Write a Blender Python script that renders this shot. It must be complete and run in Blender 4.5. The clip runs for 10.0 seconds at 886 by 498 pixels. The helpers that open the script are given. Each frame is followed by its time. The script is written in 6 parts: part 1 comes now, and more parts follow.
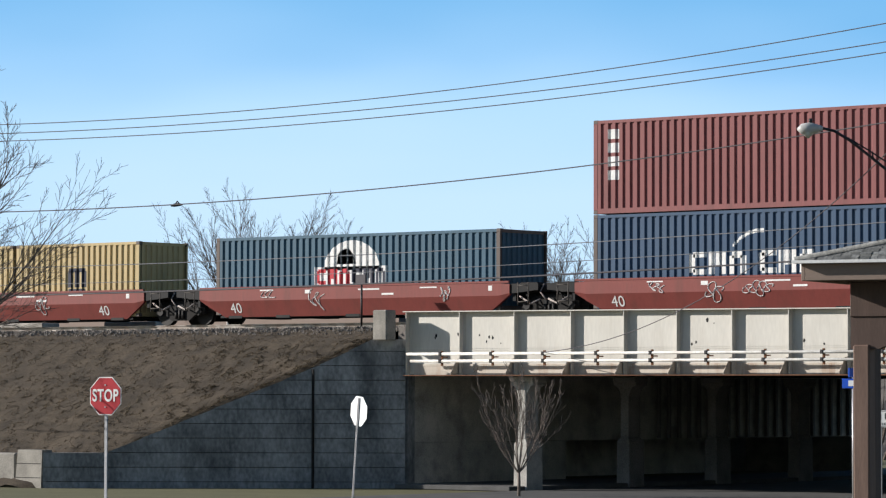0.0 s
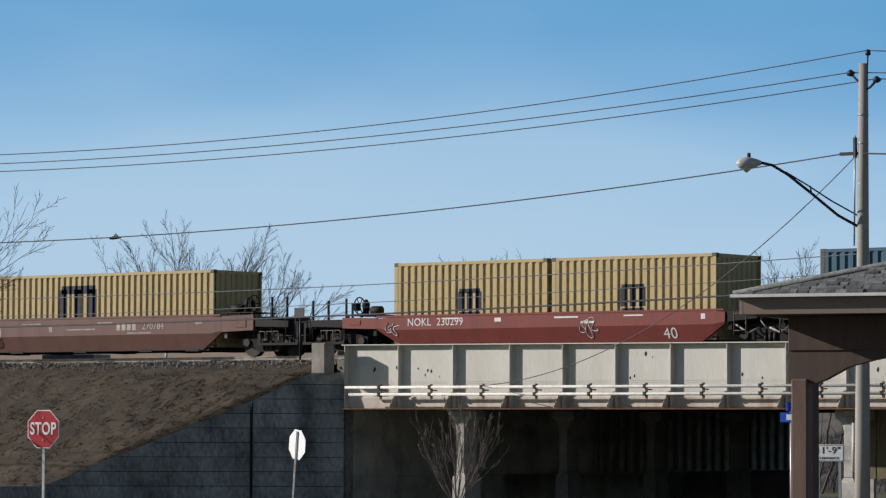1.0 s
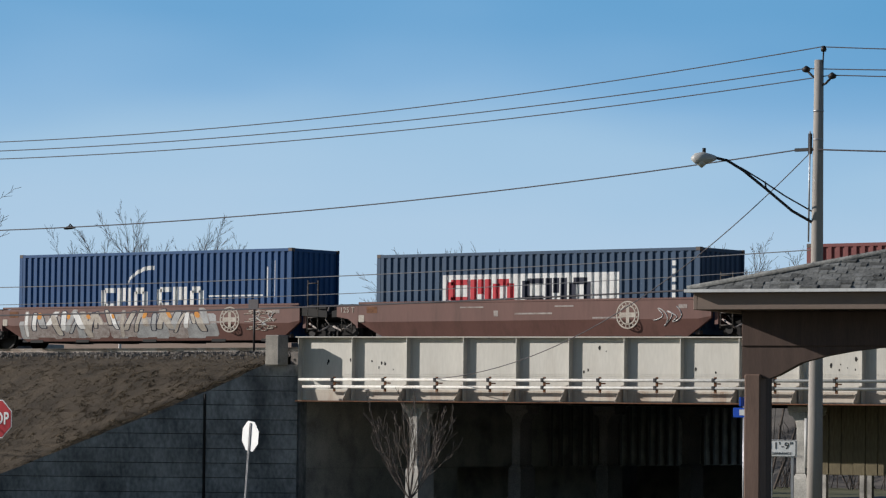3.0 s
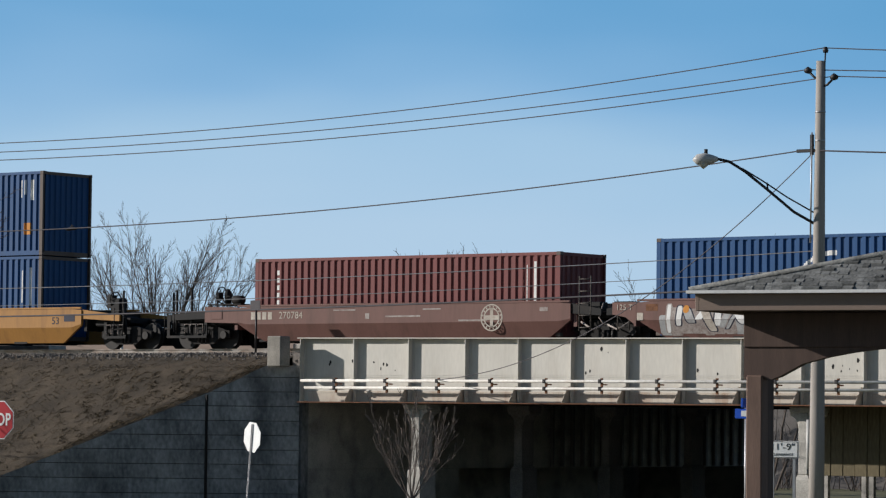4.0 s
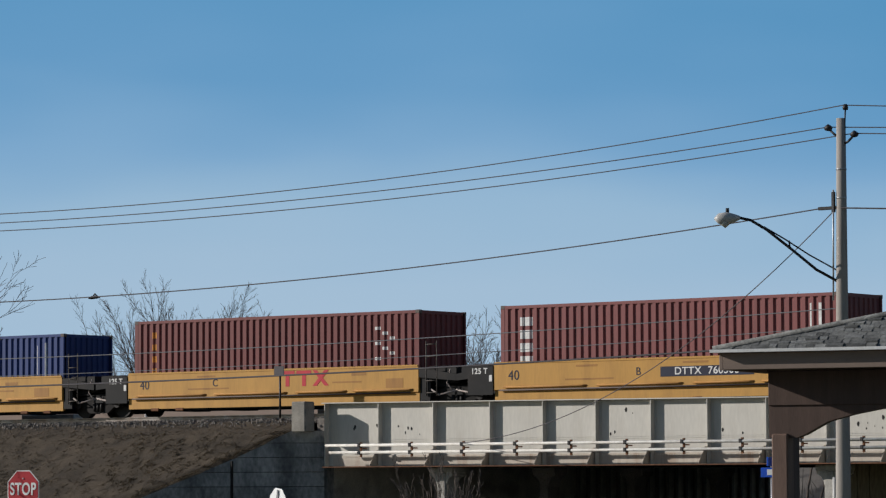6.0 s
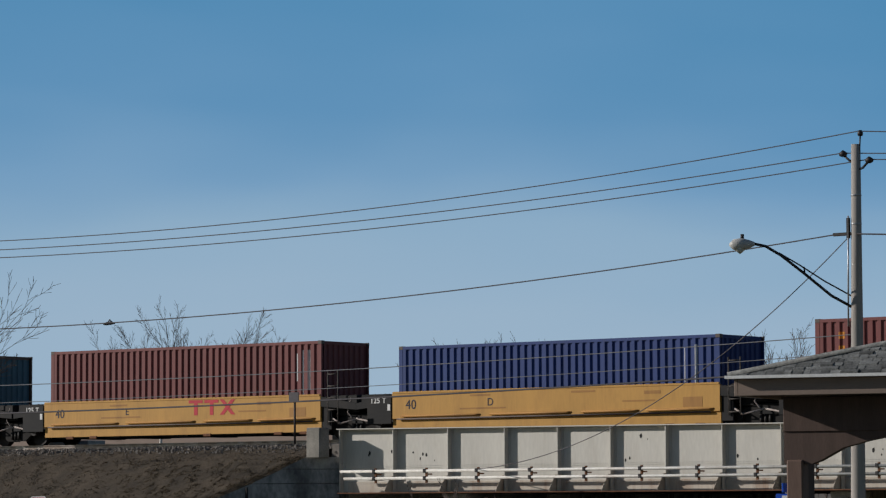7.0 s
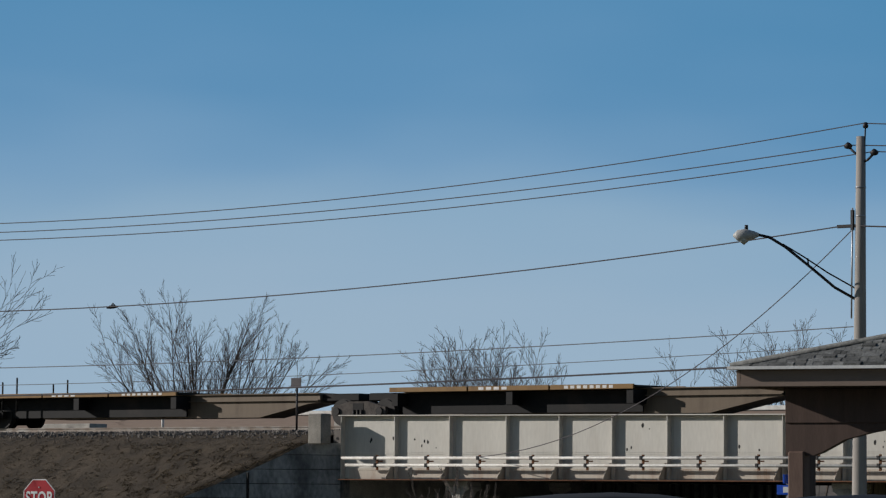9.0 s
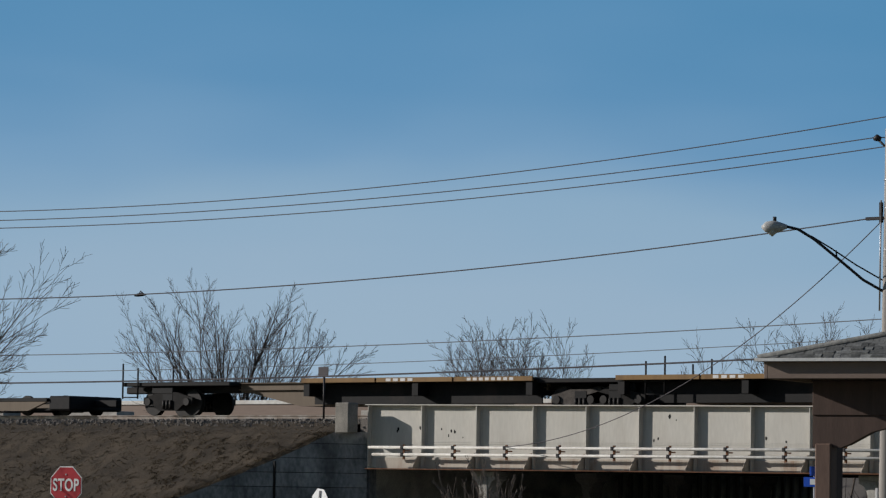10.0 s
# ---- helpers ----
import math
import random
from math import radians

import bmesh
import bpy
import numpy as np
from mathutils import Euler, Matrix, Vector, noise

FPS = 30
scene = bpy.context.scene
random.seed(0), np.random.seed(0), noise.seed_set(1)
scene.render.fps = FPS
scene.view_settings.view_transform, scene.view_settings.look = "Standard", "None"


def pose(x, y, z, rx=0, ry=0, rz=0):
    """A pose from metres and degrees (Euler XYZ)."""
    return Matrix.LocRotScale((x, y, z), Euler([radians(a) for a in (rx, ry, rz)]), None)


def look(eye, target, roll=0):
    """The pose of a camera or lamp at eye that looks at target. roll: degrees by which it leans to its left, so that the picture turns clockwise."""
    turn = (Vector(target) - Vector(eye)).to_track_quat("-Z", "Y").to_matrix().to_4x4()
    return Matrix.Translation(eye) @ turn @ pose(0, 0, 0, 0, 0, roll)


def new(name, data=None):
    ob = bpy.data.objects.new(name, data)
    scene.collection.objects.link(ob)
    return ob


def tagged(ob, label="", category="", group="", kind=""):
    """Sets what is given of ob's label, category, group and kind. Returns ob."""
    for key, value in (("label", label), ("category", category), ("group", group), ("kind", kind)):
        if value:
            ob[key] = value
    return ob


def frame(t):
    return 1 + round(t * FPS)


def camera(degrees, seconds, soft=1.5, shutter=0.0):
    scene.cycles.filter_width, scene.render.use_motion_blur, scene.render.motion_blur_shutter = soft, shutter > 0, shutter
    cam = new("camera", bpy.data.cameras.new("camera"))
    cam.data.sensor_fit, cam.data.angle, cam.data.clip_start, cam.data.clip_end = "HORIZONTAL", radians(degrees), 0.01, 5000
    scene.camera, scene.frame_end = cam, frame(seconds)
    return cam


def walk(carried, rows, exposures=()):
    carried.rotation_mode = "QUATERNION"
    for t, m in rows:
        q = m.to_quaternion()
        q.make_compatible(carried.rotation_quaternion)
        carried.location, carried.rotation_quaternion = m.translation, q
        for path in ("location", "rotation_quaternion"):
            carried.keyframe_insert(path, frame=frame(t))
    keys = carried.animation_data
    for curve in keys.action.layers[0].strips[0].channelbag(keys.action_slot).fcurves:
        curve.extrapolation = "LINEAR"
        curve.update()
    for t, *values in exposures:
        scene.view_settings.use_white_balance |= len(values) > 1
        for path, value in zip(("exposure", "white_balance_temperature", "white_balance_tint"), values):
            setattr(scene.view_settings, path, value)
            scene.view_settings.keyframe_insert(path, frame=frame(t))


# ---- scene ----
cam = camera(14.50, 10.0, soft=1.25)
EYE = Vector((60.0, -87.2, 3.0))
TURN = radians(37.606)


def aim(yaw, pitch, roll):
    """The camera's pose from its turn, its tilt and its lean in degrees."""
    a, p = radians(yaw) - TURN, radians(pitch)
    way = Vector((math.sin(a) * math.cos(p), math.cos(a) * math.cos(p), math.sin(p)))
    return look(EYE, EYE + 100 * way, roll)


walk(cam, [(t, aim(a, p, r)) for t, a, p, r in (
    (0.0, -1.644, 2.348, 0.13), (0.2, -1.492, 2.466, 0.11), (0.5, -1.077, 2.646, 0.06),
    (0.7, -0.858, 2.760, 0.11), (1.0, -0.639, 2.901, 0.20), (1.5, -0.343, 2.870, 0.37),
    (2.0, -0.094, 2.660, 0.32), (2.2, 0.101, 2.691, 0.34), (3.5, 0.050, 2.813, 0.69),
    (4.0, 0.077, 2.806, 0.62), (4.5, 0.000, 2.808, 0.43), (5.0, -0.135, 2.902, 0.30),
    (5.5, -0.085, 3.294, -0.06), (6.0, -0.296, 3.843, -0.22), (6.2, -0.365, 4.063, -0.17),
    (7.3, -0.576, 4.274, -0.20), (7.5, -0.563, 4.139, -0.13), (8.0, -0.539, 4.083, 0.07),
    (8.5, -0.368, 4.051, 0.13), (9.0, -0.601, 4.065, 0.45), (9.5, -1.114, 4.053, 0.80),
    (10.0, -1.061, 3.892, 0.83))],
    exposures=[(0.0, 0.50), (0.7, 0.12), (1.2, -0.02), (2.2, -0.03), (3.5, 0.02), (4.5, 0.05), (5.0, 0.16), (5.5, 0.06), (6.0, -0.22), (6.4, -0.33), (7.4, -0.45), (10.0, -0.45)])

# ---- world and sun ----
SUN_DIR = Vector((-0.80, -0.46, 0.33)).normalized()      # towards the sun
world = bpy.data.worlds.new("sky")
scene.world = world
world.use_nodes = True
wn = world.node_tree.nodes
sky = wn.new("ShaderNodeTexSky")
sky.sky_type = "NISHITA"
sky.sun_disc = False
sky.sun_elevation = math.asin(SUN_DIR.z)
sky.sun_rotation = math.atan2(SUN_DIR.x, SUN_DIR.y)
sky.air_density, sky.dust_density, sky.ozone_density = 1.0, 0.15, 3.0
wn["Background"].inputs["Strength"].default_value = 0.074
world.node_tree.links.new(sky.outputs[0], wn["Background"].inputs["Color"])
sun = new("sun", bpy.data.lights.new("sun", "SUN"))
sun.data.energy, sun.data.angle, sun.data.color = 5.0, radians(0.53), (1.0, 0.955, 0.91)
sun.matrix_world = look((0, 0, 80), Vector((0, 0, 80)) - SUN_DIR)



def build_sky_backdrop():
    """The clear sky low over the horizon, far behind everything: pale haze below, deeper blue above, thin veils of cloud."""
    m = bpy.data.materials.new("sky backdrop")
    m.use_nodes = True
    n, ln = m.node_tree.nodes, m.node_tree.links.new
    n.remove(n["Principled BSDF"])
    em = n.new("ShaderNodeEmission")
    tc = n.new("ShaderNodeTexCoord")
    sp = n.new("ShaderNodeSeparateXYZ")
    ln(tc.outputs["Object"], sp.inputs[0])
    nz = n.new("ShaderNodeTexNoise")
    mp = n.new("ShaderNodeMapping")
    mp.inputs["Scale"].default_value = (0.0016, 0.0016, 0.0060)
    ln(tc.outputs["Object"], mp.inputs[0])
    ln(mp.outputs[0], nz.inputs["Vector"])
    nz.inputs["Scale"].default_value, nz.inputs["Detail"].default_value = 1.0, 3
    mr = n.new("ShaderNodeMapRange")
    mr.inputs["From Min"].default_value, mr.inputs["From Max"].default_value = 0.0, 1200.0
    ln(sp.outputs["Z"], mr.inputs["Value"])
    ad = n.new("ShaderNodeMath")
    ad.operation = "MULTIPLY_ADD"
    ad.inputs[1].default_value = -0.20
    ln(nz.outputs["Fac"], ad.inputs[0])
    ln(mr.outputs[0], ad.inputs[2])
    of = n.new("ShaderNodeMath")
    of.operation = "ADD"
    of.inputs[1].default_value = 0.10
    ln(ad.outputs[0], of.inputs[0])
    rp = n.new("ShaderNodeValToRGB")
    e = rp.color_ramp.elements
    e[0].position, e[0].color = 0.0, (0.455, 0.615, 0.765, 1)
    e[1].position, e[1].color = 1.0, (0.035, 0.13, 0.36, 1)
    for p, c in ((0.10, (0.42, 0.592, 0.77, 1)), (0.155, (0.35, 0.548, 0.75, 1)), (0.20, (0.24, 0.455, 0.705, 1)), (0.25, (0.155, 0.378, 0.645, 1)), (0.33, (0.088, 0.315, 0.58, 1)), (0.55, (0.06, 0.21, 0.48, 1))):
        k = e.new(p)
        k.color = c
    ln(of.outputs[0], rp.inputs[0])
    ln(rp.outputs[0], em.inputs["Color"])
    ln(em.outputs[0], n["Material Output"].inputs["Surface"])
    bm = bmesh.new()
    rings = []
    for k in range(33):
        a = -TURN + radians(-48 + 3 * k)
        col = []
        for el in (-1.5, 0, 2, 4, 6, 8, 10, 14, 20, 28):
            col.append(bm.verts.new((EYE.x + 2400 * math.sin(a), EYE.y + 2400 * math.cos(a), EYE.z + 2400 * math.tan(radians(el)))))
        rings.append(col)
    for p, q in zip(rings, rings[1:]):
        for i in range(len(p) - 1):
            bm.faces.new((p[i], q[i], q[i + 1], p[i + 1])).smooth = True
    me = bpy.data.meshes.new("backdrop")
    bm.to_mesh(me)
    bm.free()
    me.materials.append(m)
    tagged(new("backdrop", me), "clear blue winter sky paling towards the horizon", kind="structure")


build_sky_backdrop()


# ---- materials ----
def material(name, color, color2=None, rough=0.7, metal=0.0, scale=3.0, fine=40.0, mix=0.5, bump=0.2, dist=0.01,
             stretch=(1, 1, 1), dirt=None, dirt_scale=0.8, dirt_amount=0.4, vary=0.0):
    """A surface: two tones by coarse and fine noise, dirt with its own shape, grain relief, per-object shift."""
    m = bpy.data.materials.new(name)
    m.use_nodes = True
    nt = m.node_tree
    n, ln = nt.nodes, nt.links.new
    bsdf = n["Principled BSDF"]
    bsdf.inputs["Roughness"].default_value = rough
    bsdf.inputs["Metallic"].default_value = metal
    bsdf.inputs["Specular IOR Level"].default_value = 0.25 if rough > 0.42 else 0.5
    tc = n.new("ShaderNodeTexCoord")
    mp = n.new("ShaderNodeMapping")
    mp.inputs["Scale"].default_value = stretch
    ln(tc.outputs["Object"], mp.inputs["Vector"])
    a = n.new("ShaderNodeTexNoise")
    a.inputs["Scale"].default_value, a.inputs["Detail"].default_value = scale, 6
    b = n.new("ShaderNodeTexNoise")
    b.inputs["Scale"].default_value, b.inputs["Detail"].default_value = fine, 4
    for q in (a, b):
        ln(mp.outputs[0], q.inputs["Vector"])
    sm = n.new("ShaderNodeMath")
    sm.operation = "MULTIPLY_ADD"
    sm.inputs[1].default_value = 0.45
    ln(b.outputs["Fac"], sm.inputs[0])
    hm = n.new("ShaderNodeMath")
    hm.operation = "MULTIPLY"
    hm.inputs[1].default_value = 0.55
    ln(a.outputs["Fac"], hm.inputs[0])
    ln(hm.outputs[0], sm.inputs[2])
    rp = n.new("ShaderNodeValToRGB")
    rp.color_ramp.elements[0].position, rp.color_ramp.elements[1].position = 0.5 - 0.25 * mix, 0.5 + 0.25 * mix
    c2 = color2 or tuple(c * 0.7 for c in color)
    rp.color_ramp.elements[0].color, rp.color_ramp.elements[1].color = (*c2, 1), (*color, 1)
    ln(sm.outputs[0], rp.inputs["Fac"])
    out = rp.outputs["Color"]
    if dirt:
        d = n.new("ShaderNodeTexNoise")
        d.inputs["Scale"].default_value, d.inputs["Detail"].default_value, d.inputs["Roughness"].default_value = dirt_scale, 8, 0.65
        ln(mp.outputs[0], d.inputs["Vector"])
        dr = n.new("ShaderNodeValToRGB")
        dr.color_ramp.elements[0].position, dr.color_ramp.elements[1].position = 0.50, 0.72
        dr.color_ramp.elements[1].color = (dirt_amount, dirt_amount, dirt_amount, 1)
        ln(d.outputs["Fac"], dr.inputs["Fac"])
        mx = n.new("ShaderNodeMix")
        mx.data_type = "RGBA"
        ln(dr.outputs["Color"], mx.inputs[0])
        ln(out, mx.inputs[6])
        mx.inputs[7].default_value = (*dirt, 1)
        out = mx.outputs[2]
    if vary:
        oi = n.new("ShaderNodeObjectInfo")
        mr = n.new("ShaderNodeMapRange")
        mr.inputs["To Min"].default_value, mr.inputs["To Max"].default_value = 1 - vary, 1 + vary
        ln(oi.outputs["Random"], mr.inputs["Value"])
        hs = n.new("ShaderNodeHueSaturation")
        ln(mr.outputs[0], hs.inputs["Value"])
        ln(out, hs.inputs["Color"])
        out = hs.outputs["Color"]
    ln(out, bsdf.inputs["Base Color"])
    if bump:
        bp = n.new("ShaderNodeBump")
        bp.inputs["Strength"].default_value, bp.inputs["Distance"].default_value = bump, dist
        ln(sm.outputs[0], bp.inputs["Height"])
        ln(bp.outputs["Normal"], bsdf.inputs["Normal"])
    return m


def paint(name, color, dirt=(0.10, 0.07, 0.05), amount=0.35, rough=0.6, scale=1.2):
    """Weathered paint with rain streaks: the stains are drawn out downwards."""
    return material(name, color, tuple(c * 0.78 for c in color), rough=rough, scale=scale, fine=14, mix=0.9, bump=0.05,
                    stretch=(1, 1, 0.22), dirt=dirt, dirt_scale=2.2, dirt_amount=amount)


M = dict(
    box_red=paint("red oxide paint", (0.200, 0.060, 0.056), (0.09, 0.04, 0.036), 0.35),
    box_red2=paint("brick red paint", (0.245, 0.082, 0.078), (0.11, 0.05, 0.045), 0.4),
    box_blue=paint("deep blue paint", (0.013, 0.074, 0.205), (0.03, 0.06, 0.11), 0.3),
    box_navy=paint("faded navy paint", (0.042, 0.082, 0.145), (0.05, 0.07, 0.09), 0.4),
    box_teal=paint("grey blue paint", (0.052, 0.115, 0.165), (0.05, 0.07, 0.08), 0.4),
    box_green=paint("teal blue paint", (0.075, 0.172, 0.222), (0.06, 0.09, 0.10), 0.35),
    box_royal=paint("royal blue paint", (0.022, 0.050, 0.185), (0.04, 0.05, 0.09), 0.3),
    box_yellow=paint("mustard yellow paint", (0.52, 0.395, 0.195), (0.22, 0.16, 0.09), 0.4),
    post_brown=paint("rusty frame paint", (0.13, 0.10, 0.085), (0.06, 0.035, 0.02), 0.5),
    well_red=paint("red well paint", (0.225, 0.052, 0.042), (0.10, 0.04, 0.03), 0.45),
    well_brown=paint("brown well paint", (0.170, 0.084, 0.068), (0.07, 0.04, 0.03), 0.5),
    well_yellow=paint("yellow well paint", (0.56, 0.30, 0.07), (0.22, 0.10, 0.03), 0.35),
    well_ochre=paint("dirty ochre well paint", (0.41, 0.20, 0.05), (0.16, 0.075, 0.03), 0.55),
    spine_tan=paint("dusty brown paint", (0.18, 0.135, 0.092), (0.075, 0.05, 0.033), 0.6),
    black_steel=material("black steel", (0.011, 0.010, 0.0098), (0.006, 0.0057, 0.0057), rough=0.7, scale=4, dirt=(0.045, 0.034, 0.027), dirt_amount=0.5),
    truck_steel=material("dusty truck casting", (0.024, 0.021, 0.019), (0.011, 0.010, 0.009), rough=0.85, scale=5),
    # paler copy of truck_steel for spine trucks and ladders; sunlight is in the colour
    sunlit_casting=material("sunlit dusty casting", (0.115, 0.10, 0.088), (0.05, 0.043, 0.038), rough=0.9, scale=5),
    wheel_steel=material("wheel steel", (0.030, 0.026, 0.023), (0.014, 0.012, 0.011), rough=0.6, metal=0.1),
    rail_steel=material("rail steel", (0.30, 0.28, 0.26), (0.15, 0.11, 0.085), rough=0.35, metal=0.7, scale=3),
    white_mark=material("white marking paint", (0.78, 0.77, 0.74), (0.62, 0.60, 0.57), rough=0.6, scale=4, fine=30),
    grey_mark=material("faded marking paint", (0.40, 0.36, 0.33), (0.22, 0.17, 0.15), rough=0.7, scale=6, fine=30),
    red_mark=material("red marking paint", (0.55, 0.035, 0.05), (0.42, 0.03, 0.04), rough=0.6),
    navy_mark=material("dark marking paint", (0.018, 0.022, 0.045), (0.012, 0.014, 0.03), rough=0.6),
    orange_mark=material("orange marking", (0.65, 0.26, 0.03), (0.5, 0.2, 0.03), rough=0.6),
    sky_mark=material("pale blue spray paint", (0.36, 0.46, 0.52), (0.24, 0.32, 0.36), rough=0.6),
    teal_mark=material("pale teal spray paint", (0.33, 0.48, 0.46), (0.25, 0.36, 0.36), rough=0.6),
    girder=paint("cream girder paint", (0.60, 0.572, 0.508), (0.30, 0.23, 0.16), 0.2),
    rail_yellow=paint("dull rusty yellow paint", (0.27, 0.155, 0.055), (0.10, 0.05, 0.025), 0.6),
    girder_low=paint("rust-streaked cream paint", (0.54, 0.48, 0.40), (0.24, 0.12, 0.06), 0.75),
    car_paint=material("dark blue car paint", (0.012, 0.016, 0.026), (0.009, 0.012, 0.02), rough=0.95, scale=0.8, bump=0),
    car_grey=material("dark grey car paint", (0.028, 0.030, 0.034), (0.03, 0.031, 0.034), rough=0.95, scale=0.8, bump=0),
    car_glass=material("tinted car glass", (0.012, 0.014, 0.016), (0.010, 0.011, 0.013), rough=0.05, bump=0),
    tyre=material("tyre rubber", (0.018, 0.018, 0.018), (0.011, 0.011, 0.011), rough=0.9),
    tail_red=material("red lamp plastic", (0.30, 0.01, 0.012), (0.22, 0.008, 0.01), rough=0.2, bump=0),
    brush=material("grey winter brush", (0.150, 0.135, 0.120), (0.085, 0.076, 0.068), rough=1.0, scale=1.2, fine=9, mix=1.0, bump=0.6, dist=0.08, stretch=(1, 1, 0.25)),
    block_concrete=material("weathered parapet concrete", (0.33, 0.305, 0.265), (0.20, 0.185, 0.16), rough=0.9, scale=2, fine=25, bump=0.4, dist=0.02,
                            dirt=(0.12, 0.11, 0.10), dirt_scale=1.5, dirt_amount=0.6),
    rust=material("rust", (0.22, 0.10, 0.05), (0.10, 0.045, 0.025), rough=0.85, scale=8),
    white_pipe=material("white painted pipe", (0.72, 0.70, 0.65), (0.55, 0.52, 0.47), rough=0.5, scale=5, dirt=(0.25, 0.15, 0.08), dirt_amount=0.4),
    concrete=material("old concrete", (0.35, 0.35, 0.346), (0.112, 0.116, 0.120), rough=0.9, scale=1.1, fine=10, mix=0.62, bump=0.5, dist=0.02, stretch=(1, 1, 0.55),
                      dirt=(0.055, 0.058, 0.062), dirt_scale=0.7, dirt_amount=0.9, vary=0.14),
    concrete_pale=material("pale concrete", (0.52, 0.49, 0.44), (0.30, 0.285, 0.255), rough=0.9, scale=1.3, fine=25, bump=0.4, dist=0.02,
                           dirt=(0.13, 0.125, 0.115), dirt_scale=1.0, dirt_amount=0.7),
    # ribs and rear columns below the deck: shade is put into this colour
    shade_concrete=material("concrete toned for deck shade", (0.27, 0.245, 0.225), (0.14, 0.127, 0.117), rough=0.95, scale=1, fine=20, bump=0.4, dist=0.02),
    lagging=material("stained board panel", (0.17, 0.14, 0.085), (0.085, 0.07, 0.045), rough=0.9, scale=2, fine=16, stretch=(1, 1, 0.2)),
    earth=material("dormant turf", (0.104, 0.080, 0.055), (0.035, 0.028, 0.021), rough=1.0, scale=1.6, fine=22, mix=0.62, bump=0.8, dist=0.06,
                   dirt=(0.050, 0.041, 0.031), dirt_scale=0.5, dirt_amount=0.7),
    verge=material("worn grass verge", (0.16, 0.15, 0.075), (0.10, 0.095, 0.05), rough=1.0, scale=0.6, fine=12, mix=1.0, bump=0.7, dist=0.05),
    blade=material("dry grass", (0.225, 0.170, 0.108), (0.076, 0.059, 0.041), rough=1.0, scale=0.5, fine=14, mix=0.7, bump=0),
    ballast=material("ballast stone", (0.24, 0.215, 0.19), (0.11, 0.10, 0.09), rough=0.95, scale=9, fine=40, mix=1.0, bump=1.0, dist=0.05),
    asphalt=material("asphalt", (0.115, 0.112, 0.107), (0.075, 0.073, 0.07), rough=0.9, scale=1.5, fine=60),
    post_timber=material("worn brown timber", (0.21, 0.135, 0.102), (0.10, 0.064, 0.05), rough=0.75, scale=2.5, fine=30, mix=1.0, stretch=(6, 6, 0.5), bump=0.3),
    cream_mark=material("aged cream marking", (0.52, 0.47, 0.40), (0.33, 0.28, 0.23), rough=0.7, scale=5, fine=30),
    silver_mark=material("silver spray paint", (0.42, 0.42, 0.41), (0.27, 0.265, 0.26), rough=0.6, scale=4, fine=24),
    # darker copy of post_timber, with the shade under the eave in its colour
    timber=material("brown timber toned for eave shade", (0.115, 0.075, 0.060), (0.06, 0.040, 0.032), rough=0.75, scale=2.5, fine=30, mix=1.0, stretch=(6, 6, 0.5), bump=0.3),
    fascia=material("weathered brown board", (0.27, 0.205, 0.165), (0.19, 0.14, 0.112), rough=0.75, scale=2.5, fine=30, mix=1.0, stretch=(0.6, 6, 6), bump=0.3),
    shingle=material("grey asphalt shingle", (0.20, 0.20, 0.19), (0.075, 0.076, 0.073), rough=0.95, scale=7, fine=45, mix=0.6, bump=0.8, dist=0.012, vary=0.45),
    drip=material("white drip edge", (0.75, 0.74, 0.71), (0.6, 0.59, 0.56), rough=0.4),
    pole_wood=material("weathered pole wood", (0.40, 0.365, 0.33), (0.25, 0.225, 0.20), rough=0.85, scale=2, fine=25, mix=1.0, stretch=(5, 5, 0.35), bump=0.3),
    galv=material("galvanized steel", (0.42, 0.42, 0.43), (0.33, 0.33, 0.34), rough=0.45, metal=0.6, scale=6),
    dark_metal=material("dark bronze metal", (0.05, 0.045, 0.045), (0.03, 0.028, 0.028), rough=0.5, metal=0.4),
    lamp_body=material("lamp housing", (0.50, 0.49, 0.46), (0.42, 0.41, 0.39), rough=0.45),
    lens=material("prismatic lens", (0.55, 0.54, 0.48), (0.45, 0.44, 0.40), rough=0.2),
    cable=material("overhead cable", (0.095, 0.085, 0.09), (0.07, 0.063, 0.067), rough=0.7, bump=0),
    pale_cable=material("pale cable", (0.18, 0.18, 0.19), (0.13, 0.13, 0.14), rough=0.6, bump=0),
    sign_red=material("red sign sheeting", (0.44, 0.028, 0.038), (0.36, 0.022, 0.03), rough=0.45, scale=3, bump=0),
    sign_white=material("white sign sheeting", (0.80, 0.80, 0.78), (0.70, 0.70, 0.68), rough=0.45, scale=3, bump=0),
    sign_blue=material("blue sign sheeting", (0.02, 0.10, 0.55), (0.018, 0.08, 0.45), rough=0.45, scale=3, bump=0),
    sign_black=material("black lettering", (0.02, 0.02, 0.02), (0.015, 0.015, 0.015), rough=0.6, bump=0),
    bark=material("grey brown bark", (0.135, 0.105, 0.085), (0.07, 0.055, 0.045), rough=0.95, scale=6, fine=40, bump=0.4),
    twig=material("pale twig bark", (0.20, 0.165, 0.14), (0.12, 0.095, 0.08), rough=0.95, scale=6, fine=40, bump=0),
)


# ---- building helpers ----
def thing(name, label, category, group="", m=None):
    """An empty at the base of a thing that carries its parts."""
    ob = new(name)
    ob.empty_display_size = 0.3
    if m:
        ob.matrix_basis = m
    return tagged(ob, label, category, group)


